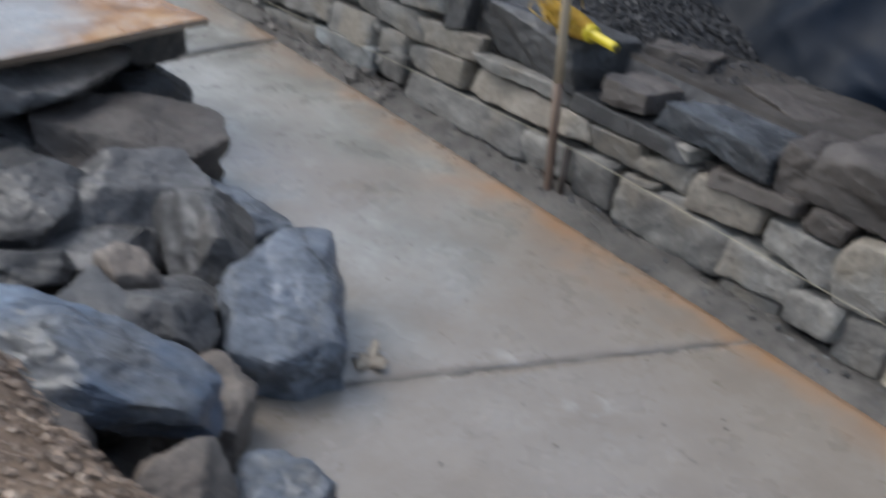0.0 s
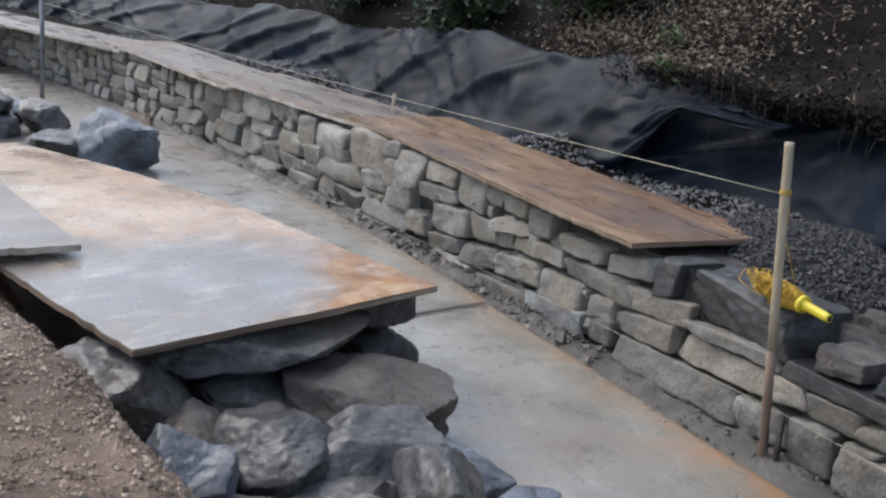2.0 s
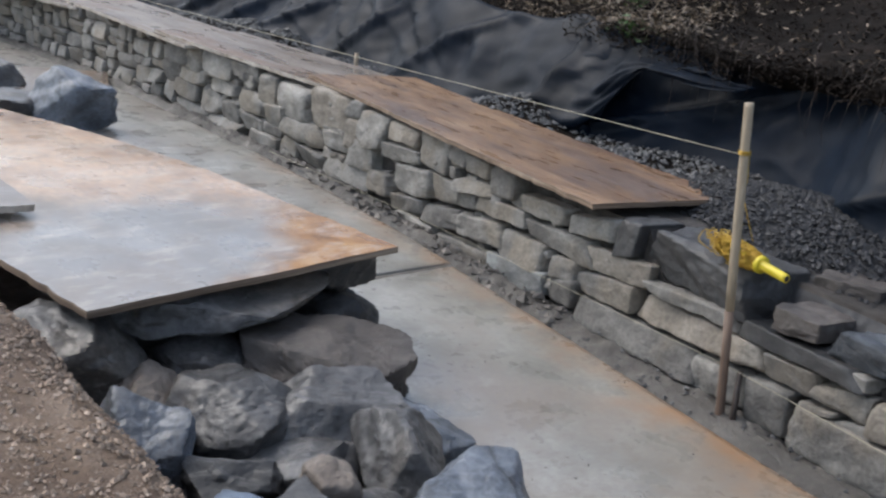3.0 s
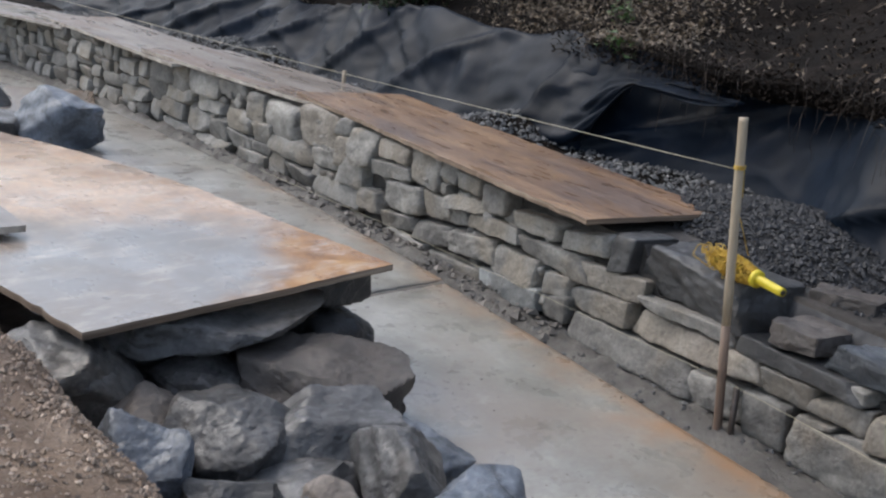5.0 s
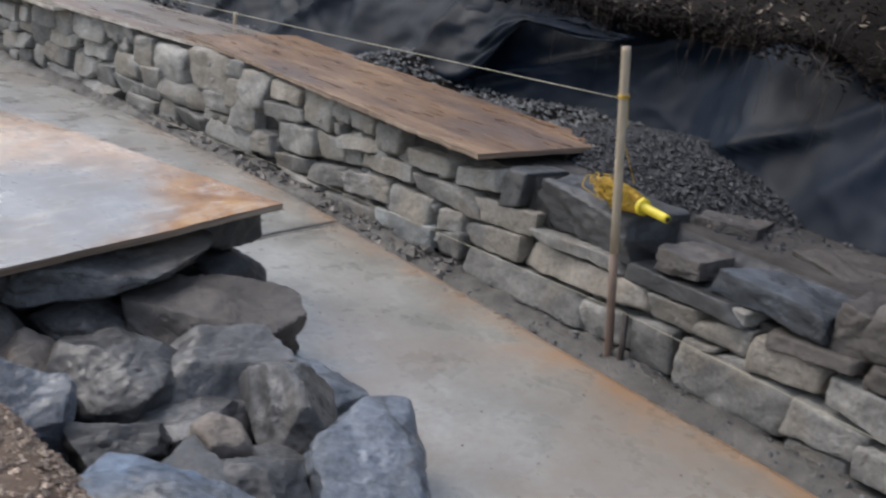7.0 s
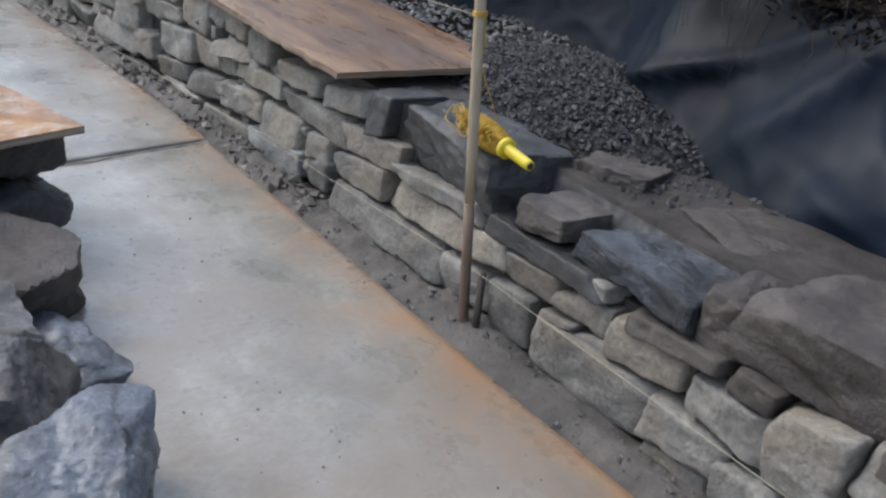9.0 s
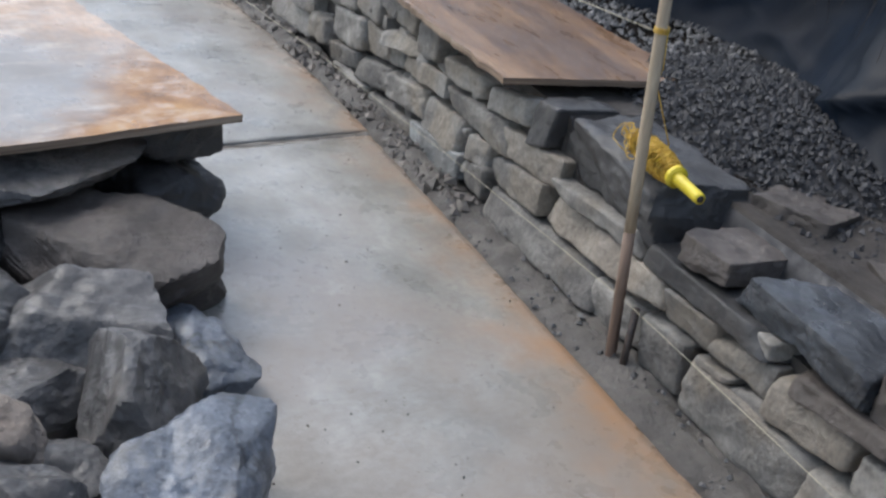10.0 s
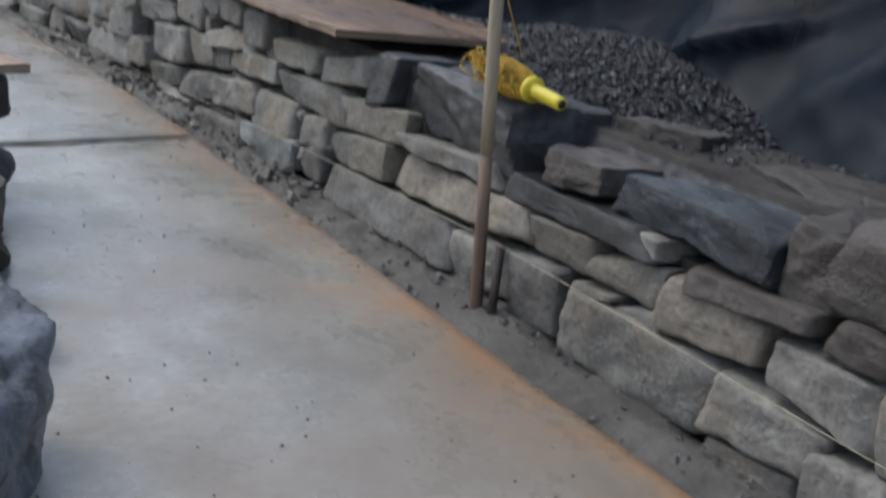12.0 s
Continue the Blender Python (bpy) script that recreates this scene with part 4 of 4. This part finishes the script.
def winder():
    a, b = Vector((0.075, 0.20, 0.452)), Vector((0.048, -0.085, 0.438))
    w = hub("line_winder", pose(0, 0, 0), "yellow plastic line winder wrapped in tangled yellow twine", "string winder")
    d = (b - a).normalized()
    u = d.cross(Vector((0, 0, 1))).normalized()
    t = u.cross(d)
    v, f = tube([a, a.lerp(b, 0.6), a.lerp(b, 0.66)], 0.012, 12)
    part("core", mesh("core", v, f), YELLOW, w)
    v, f = tube([a.lerp(b, 0.66), a.lerp(b, 0.68), a.lerp(b, 0.97), b], 0.0155, 14, 0.0115)
    part("handle", mesh("handle", v, f), YELLOW, w, "tapered bright yellow handle")
    # dark disc on the closed tip, painting the shade of a hollow handle
    v, f = tube([b - d * 0.002, b + d * 0.0006], 0.0085, 12)
    part("bore", mesh("bore", v, f), RUBBLE, w, "dark disc standing for the shade inside the hollow end")
    v, f = tube([a.lerp(b, 0.625), a.lerp(b, 0.632), a.lerp(b, 0.655), a.lerp(b, 0.662)], 0.025, 16)
    part("flange", mesh("flange", v, f), YELLOW, w)
    rng = random.Random(8)
    pts = []
    for i in range(900):
        s = 0.06 + 0.54 * (0.5 + 0.5 * math.sin(i * 0.043))
        r = 0.022 + 0.010 * math.sin(math.pi * (s - 0.06) / 0.54) + rng.uniform(-0.003, 0.004)
        ang = i * 0.61
        pts.append(a.lerp(b, s) + r * (math.cos(ang) * u + math.sin(ang) * t))
    v, f = tube(pts, 0.0016, 5)
    part("wound_twine", mesh("wound_twine", v, f), TWINE_YELLOW, w, "wound yellow twine")
    loops = []
    for q in range(44):
        c = a.lerp(b, rng.uniform(-0.06, 0.35)) + Vector((rng.uniform(-0.02, 0.02), rng.uniform(-0.02, 0.03), rng.uniform(-0.012, 0.02)))
        n1 = Vector([rng.gauss(0, 1) for _ in range(3)]).normalized()
        e1 = n1.orthogonal().normalized()
        e2 = n1.cross(e1)
        r1, r2 = rng.uniform(0.015, 0.04), rng.uniform(0.01, 0.03)
        loops.append(tube([c + r1 * math.cos(x) * e1 + r2 * math.sin(x) * e2 + n1 * 0.006 * math.sin(3 * x) for x in np.linspace(0, math.tau * rng.uniform(0.7, 1.0), 18)], 0.0013, 5))
    v, f = joined(loops)
    part("loose_twine", mesh("loose_twine", v, f), TWINE_YELLOW, w, "loose tangled yellow twine")["kind"] = "stuff"


winder()


# ---- landscape fabric ----
def fabric_panel(y0, y1, lift, parent):
    ys = np.arange(y0, y1, 0.04)
    nv = 30
    verts, faces = [], []
    for y in ys:
        f0 = hill_foot(y) - 0.10 - lift
        topz = 0.82 + 0.07 * fbm(y, 0, 3, 0.9) - 0.10 * smooth(4, 8, y)
        for j in range(nv + 1):
            v = j / nv
            s = f0 + 0.36 * v
            z = 0.35 + (topz - 0.35) * v
            sway = y + 0.35 * v * math.sin(y * 1.3)
            fold = 0.16 * abs(noise.noise(Vector((sway * 1.1, v * 0.5, 1)))) + 0.07 * abs(noise.noise(Vector((sway * 3.1 + 0.8 * v, v * 0.8, 5))))
            fold += 0.02 * noise.noise(Vector((sway * 8 - 2 * v, v * 2, 7))) + 0.012 * noise.noise(Vector((y * 14, v * 9, 3)))
            fold += 0.055 * max(0.0, 1 - 5 * abs(noise.noise(Vector((sway * 1.4 + 1.3 * v, 0.4 * v, 11))))) ** 1.5
            fold += 0.03 * max(0.0, 1 - 6 * abs(noise.noise(Vector((sway * 2.6 - 2.2 * v, 0.9 * v, 17))))) ** 1.5
            s -= fold * (0.35 + 0.65 * math.sin(math.pi * min(v * 0.8 + 0.1, 1)))
            z += 0.25 * fold * v
            verts.append((face_x(y) + s, y, z))
    w = nv + 1
    faces = [(i * w + j, i * w + j + 1, (i + 1) * w + j + 1, (i + 1) * w + j) for i in range(len(ys) - 1) for j in range(nv)]
    ob = part("fabric_width", mesh("fabric_width", verts, faces), FABRIC, parent)
    ob.modifiers.new("thickness", "SOLIDIFY").thickness = 0.004


cover = hub("landscape_fabric", pose(0, 0, 0), "black landscape fabric draped in lapped folds over the cut bank", "fabric")
for y0, y1, lift in ((-2.6, 2.05, 0.0), (1.95, 5.1, 0.012), (5.0, 11.0, 0.0)):
    fabric_panel(y0, y1, lift, cover)


def flap():
    """A loose end of the fabric, arching forward over the hollow."""
    nu, nv = 40, 22
    verts, faces = [], []
    for i in range(nu + 1):
        u = i / nu
        y = 2.27 - 1.02 * u
        arch = 0.40 + 0.31 * smooth(0.26, 0.60, u) + 0.02 * (u - 0.5)
        for j in range(nv + 1):
            v = j / nv
            zt, zb = 0.80 + 0.05 * fbm(y, 0, 2, 3.5) - 0.06 * u, arch - 0.02 * math.sin(u * 9)
            z = zt + (min(zb, zt - 0.02) - zt) * v
            x = 1.10 + 0.15 * u - 0.30 * math.sin(v * 1.5) * (1 - 0.6 * u) + 0.05 * fbm(y, v, 1, 4)
            verts.append((x, y, z))
    w = nv + 1
    faces = [(i * w + j, i * w + j + 1, (i + 1) * w + j + 1, (i + 1) * w + j) for i in range(nu) for j in range(nv)]
    ob = part("fabric_flap", mesh("fabric_flap", verts, faces), FABRIC, cover, "loose flap arching over the dark hollow")
    ob.modifiers.new("thickness", "SOLIDIFY").thickness = 0.004


flap()


def lip_edge(y):
    """How far behind the wall's face the lip of the bank hangs: further forward past the stake."""
    return 1.15 - 0.30 * smooth(0.9, 0.1, y)


def lip_z(s, y):
    return 0.84 + 0.05 * fbm(y, 0, 0, 1.1) + (0.9 + 0.9 * smooth(1.4, 0.4, y)) * (max(s - lip_edge(y), 0) / 2.05) ** 1.3


def overhang():
    """The root-bound lip of the bank, over the hollow."""
    ys = np.arange(-3.0, 2.4, 0.06)
    verts, faces = [], []
    n = 14
    for y in ys:
        k = smooth(2.4, 1.3, y)
        for j in range(n):
            a = j / (n - 1)
            e = lip_edge(y)
            if a < 0.5:
                s = 3.2 - (3.2 - e) * (a / 0.5)
                z = lip_z(s, y)
            else:
                b = (a - 0.5) / 0.5
                s, z = e - 0.12 * math.sin(b * math.pi) + 0.7 * b, lip_z(e, y) - 0.16 * b
            s += (1 - k) * 0.15
            d = 0.05 * fbm(s, y, z, 3.0)
            verts.append((face_x(y) + s + d, y, z + d))
    faces = [(i * n + j, (i + 1) * n + j, (i + 1) * n + j + 1, i * n + j + 1) for i in range(len(ys) - 1) for j in range(n - 1)]
    thing("bank_lip", mesh("bank_lip", verts, faces), SHADED_HUMUS, "overhanging lip of root-bound soil above the hollow, shade put into its colour", "bank", kind="structure")


overhang()


# ---- gravel, grit and litter ----
def pebble(rng, r):
    """A small eight-faced stone."""
    k = [r * rng.uniform(0.6, 1.25) for _ in range(6)]
    a = rng.uniform(0, math.tau)
    c, s = math.cos(a), math.sin(a)
    tip = rng.uniform(-0.5, 0.5)
    pts = [(k[0], 0, 0), (-k[1], 0, 0), (0, k[2], 0), (0, -k[3], 0), (tip * r, 0, k[4] * 0.8), (0, tip * r, -k[5] * 0.7)]
    pts = [(x * c - y * s, x * s + y * c, z) for x, y, z in pts]
    return pts, [(0, 2, 4), (2, 1, 4), (1, 3, 4), (3, 0, 4), (2, 0, 5), (1, 2, 5), (3, 1, 5), (0, 3, 5)]


def scatter(name, label, category, material, count, where, seed, lo, hi, power=2.0):
    rng = random.Random(seed)
    pieces = []
    while len(pieces) < count:
        p = where(rng)
        if p is None:
            continue
        r = lo + (hi - lo) * rng.random() ** power
        v, f = pebble(rng, r)
        pieces.append(([(p[0] + x, p[1] + y, p[2] + z + 0.2 * r) for x, y, z in v], f))
    v, f = joined(pieces)
    return thing(name, mesh(name, v, f, False), material, label, category, kind="stuff")


def heap_z(x, y):
    """The heap of crushed stone behind the unfinished end."""
    s = x - face_x(y)
    d = math.hypot((s - 0.66) / 0.40, (y - 0.48) / 0.62)
    return 0.13 * max(0, 1 - d * d) + land(x, y)


def heap_ground():
    n = 40
    verts = []
    for j in range(n + 1):
        for i in range(n + 1):
            x, y = 0.20 + 0.9 * i / n, -0.55 + 1.7 * j / n
            verts.append((x, y, heap_z(x, y) - 0.012))
    w = n + 1
    faces = [(j * w + i, j * w + i + 1, (j + 1) * w + i + 1, (j + 1) * w + i) for j in range(n) for i in range(n)]
    thing("gravel_heap", mesh("gravel_heap", verts, faces), BASALT, "low heap of dark crushed stone behind the wall", "gravel", kind="stuff")


heap_ground()


def on_heap(rng):
    x, y = rng.uniform(0.30, 1.35), rng.uniform(-1.1, 1.2)
    if rng.random() < 0.9 * smooth(0.25, -0.25, y) * smooth(0.78, 0.52, x) + 0.5 * smooth(-0.2, -0.7, y) or x - face_x(y) > hill_foot(y):
        return None
    return x, y, heap_z(x, y)


def behind_wall(rng):
    y = rng.uniform(0.6, 7.5)
    x = face_x(y) + rng.uniform(0.5, hill_foot(y) + 0.02)
    return x, y, land(x, y) + 0.03 * max(0, fbm(x, y, 2, 3))


def on_bank(rng):
    y = rng.uniform(-1.3, 1.3)
    x = bank_edge(y) + 0.12 - 0.75 * rng.random() ** 1.3
    return x, y, land(x, y)


def wall_foot(rng):
    y = rng.uniform(-1.4, 4.2)
    x = face_x(y) - 0.02 - rng.uniform(0.0, 0.1)
    return x, y, land(x, y)


def on_slab(rng):
    y = rng.uniform(-1.5, 3.2)
    x = face_x(y) - 0.12 - 0.9 * rng.random()
    return x, y, 0.002 if y < 1.3 else 0.014


scatter("crushed_stone", "dark angular crushed stone in a loose heap", "gravel", BASALT, 10000, on_heap, 1, 0.004, 0.014)
scatter("crushed_stone", "crushed grey stone filling behind the capped wall", "gravel", GREY_GRAVEL, 7500, behind_wall, 2, 0.007, 0.020)
scatter("grit", "brown grit and crumbs of soil on the bank", "gravel", GRIT, 24000, on_bank, 3, 0.0018, 0.0085, 3.0)
scatter("grit", "loose grit and soil crumbs along the wall foot", "gravel", GREY_GRAVEL, 1900, wall_foot, 4, 0.002, 0.011, 4.0)
scatter("grit", "scattered stone crumbs on the wet path", "debris", MUD, 1000, on_slab, 5, 0.0008, 0.0040, 4.0)


SHARD = surface("stone_shard", [(0.3, (0.07, 0.062, 0.055)), (0.5, (0.13, 0.115, 0.10)), (0.7, (0.22, 0.19, 0.165))], 20, 120, (0.5, 0.85), 0.4, 0.006, 0.5, island=True)


def shard_strip(rng):
    y = 0.75 + 2.4 * rng.random() ** 1.3
    x = face_x(y) - 0.015 - rng.uniform(0.0, 0.10)
    return x, y, land(x, y)


scatter("stone_shards", "broken stone chips lying along the wall foot", "rubble", SHARD, 230, shard_strip, 7, 0.006, 0.030, 2.0)


def leaf_quad(rng, size):
    """A small curled leaf of four faces."""
    l, w, c = size * rng.uniform(0.7, 1.3), size * rng.uniform(0.25, 0.5), rng.uniform(-0.3, 0.5)
    pts = [(-l / 2, 0, 0), (0, -w / 2, c * w), (l / 2, 0, 0.1 * l), (0, w / 2, c * w), (0, 0, 0)]
    m = Euler((rng.uniform(-0.9, 0.9), rng.uniform(-0.9, 0.9), rng.uniform(0, math.tau))).to_matrix()
    return [m @ Vector(p) for p in pts], [(0, 1, 4), (1, 2, 4), (2, 3, 4), (3, 0, 4)]


def leaves(name, label, category, material, count, where, seed, size, kind="stuff", parent=None):
    rng = random.Random(seed)
    pieces = []
    for _ in range(count):
        p = Vector(where(rng))
        v, f = leaf_quad(rng, size)
        pieces.append(([p + q for q in v], f))
    v, f = joined(pieces)
    me = mesh(name, v, f, False)
    return part(name, me, material, parent) if parent else thing(name, me, material, label, category, kind=kind)


def on_hill(rng):
    while True:
        y = rng.uniform(-0.6, 7.5)
        if rng.random() < 0.04 + 0.96 * smooth(1.6, 2.1, y) * smooth(3.7, 2.9, y):
            break
    lip = smooth(2.4, 1.5, y)
    s = hill_foot(y) * (1 - lip) + (lip_edge(y) - 0.1) * lip + 0.15 + 1.1 * rng.random() ** 1.6
    x = face_x(y) + s
    z = land(x, y)
    if lip > 0.1:
        z = max(z, lip_z(s, y) + 0.01)
    return x, y, z + rng.uniform(0, 0.05)


leaves("leaf_litter", "brown dead leaves and bark litter on the bank", "leaf litter", DRY_LEAF, 7000, on_hill, 6, 0.034)


# leaf bits coloured far darker than the litter, to carry the bank's shade
SHADED_DUFF = surface("shaded_duff", [(0.3, (0.008, 0.0062, 0.005)), (0.5, (0.012, 0.009, 0.007)), (0.7, (0.026, 0.019, 0.015))], 25, 120, (0.8, 0.95), 0.1, 0.002, 0.6, island=True, spec=0.08)


def on_lip(rng):
    y = rng.uniform(-2.6, 2.4)
    s = lip_edge(y) - 0.12 + 1.9 * rng.random() ** 1.6
    return face_x(y) + s, y, lip_z(s, y) + rng.uniform(-0.06, 0.05)


leaves("leaf_duff", "rotting leaves and needles on the overhanging bank, shade put into their colour", "leaf litter", SHADED_DUFF, 15000, on_lip, 16, 0.028)


def hanging(rng):
    y = rng.uniform(-1.6, 1.9)
    s = lip_edge(y) - 0.07 + rng.uniform(-0.05, 0.12)
    return face_x(y) + s, y, 0.82


def roots():
    rng = random.Random(9)
    pieces = []
    for _ in range(130):
        x, y, z = hanging(rng)
        z += rng.uniform(-0.08, 0.12)
        n, l = 5, rng.uniform(0.05, 0.28)
        dx, dy = rng.uniform(-0.3, 0.1), rng.uniform(-0.4, 0.4)
        pieces.append(tube([(x + dx * l * t + 0.01 * rng.gauss(0, 1), y + dy * l * t + 0.01 * rng.gauss(0, 1), z + 0.03 - l * t * t) for t in np.linspace(0, 1, n)], rng.uniform(0.0012, 0.003), 4, 0.0006))
    v, f = joined(pieces)
    thing("hanging_roots", mesh("hanging_roots", v, f), ROOT, "thin brown rootlets and twigs hanging from the bank", "roots", kind="stuff")


roots()


def dry_stalks():
    rng = random.Random(12)
    pieces = []
    for _ in range(420):
        x, y, z = on_hill(rng)
        if not 1.2 < y < 3.6:
            continue
        l, a = rng.uniform(0.05, 0.16), rng.uniform(0, math.tau)
        up = rng.uniform(-0.5, 0.9)
        d = Vector((math.cos(a) - 0.4, math.sin(a), up)).normalized()
        p = Vector((x, y, z))
        pieces.append(tube([p, p + d * l * 0.5 + Vector((0, 0, 0.01)), p + d * l - Vector((0, 0, 0.02))], rng.uniform(0.0012, 0.0025), 4, 0.0006))
    v, f = joined(pieces)
    thing("dry_stalks", mesh("dry_stalks", v, f), DRY_LEAF, "pale dry stalks and twigs lying on the bank", "twigs", kind="stuff")


dry_stalks()


def shrub(name, x, y, z, r, count, seed, label, material, size):
    rng = random.Random(seed)
    ob = hub(name, pose(x, y, z), label, "shrub")
    stems = []
    ends = []
    for _ in range(14):
        d = Vector((rng.gauss(0, 0.6), rng.gauss(0, 0.6), rng.uniform(0.5, 1.2))).normalized()
        e = d * r * rng.uniform(0.7, 1.2)
        ends.append(e)
        stems.append(tube([(0, 0, -0.05), e * 0.5 + Vector((rng.gauss(0, 0.03), rng.gauss(0, 0.03), 0)), e], 0.008, 5, 0.002))
    v, f = joined(stems)
    part("stems", mesh("stems", v, f), ROOT, ob)

    def where(g):
        e = g.choice(ends)
        return e * g.uniform(0.4, 1.05) + Vector([g.gauss(0, r * 0.16) for _ in range(3)])

    leaves("foliage", "", "", material, count, where, seed + 1, size, parent=ob)
    return ob


shrub("weed", 1.22, 2.02, 0.80, 0.12, 80, 71, "small bright green weed at the fabric's edge", GREEN_LEAF, 0.05)
shrub("weed", 1.45, 2.35, 0.92, 0.14, 70, 78, "low green weed among dead leaves", GREEN_LEAF, 0.04)
shrub("evergreen_shrub", 1.22, 4.0, 0.84, 0.42, 3200, 72, "dark evergreen shrub on top of the bank", EVERGREEN, 0.06)
shrub("evergreen_shrub", 1.62, 3.25, 1.05, 0.48, 3000, 74, "dark evergreen shrub on top of the bank", EVERGREEN, 0.06)
shrub("evergreen_shrub", 1.1, 5.2, 0.84, 0.45, 2600, 76, "dark evergreen shrub on top of the bank", EVERGREEN, 0.06)


def fallen_leaf(x, y, z, turn, size):
    n = 40
    verts = [(0, 0, 0.006)]
    for i in range(n):
        a = math.tau * i / n
        q = a * 5 / math.tau % 1
        r = size * (0.42 + 0.62 * (1 - abs(q * 2 - 1)) ** 1.4 + (0.10 if i % 2 else 0.0))
        verts.append((r * math.cos(a), 0.8 * r * math.sin(a), 0.012 * math.sin(3 * a) + 0.010))
    faces = [(0, 1 + i, 1 + (i + 1) % n) for i in range(n)]
    ob = thing("fallen_leaf", mesh("fallen_leaf", verts, faces), surface("pale_leaf", [(0.3, (0.26, 0.2, 0.14)), (0.7, (0.45, 0.38, 0.29))], 40, 150, (0.5, 0.8), 0.2, 0.002, 0), "dry tan lobed leaf fallen on the path joint", "leaf", m=pose(x, y, z, 6, 4, turn))
    ob.modifiers.new("thickness", "SOLIDIFY").thickness = 0.001


fallen_leaf(-0.90, -0.475, 0.004, 20, 0.05)
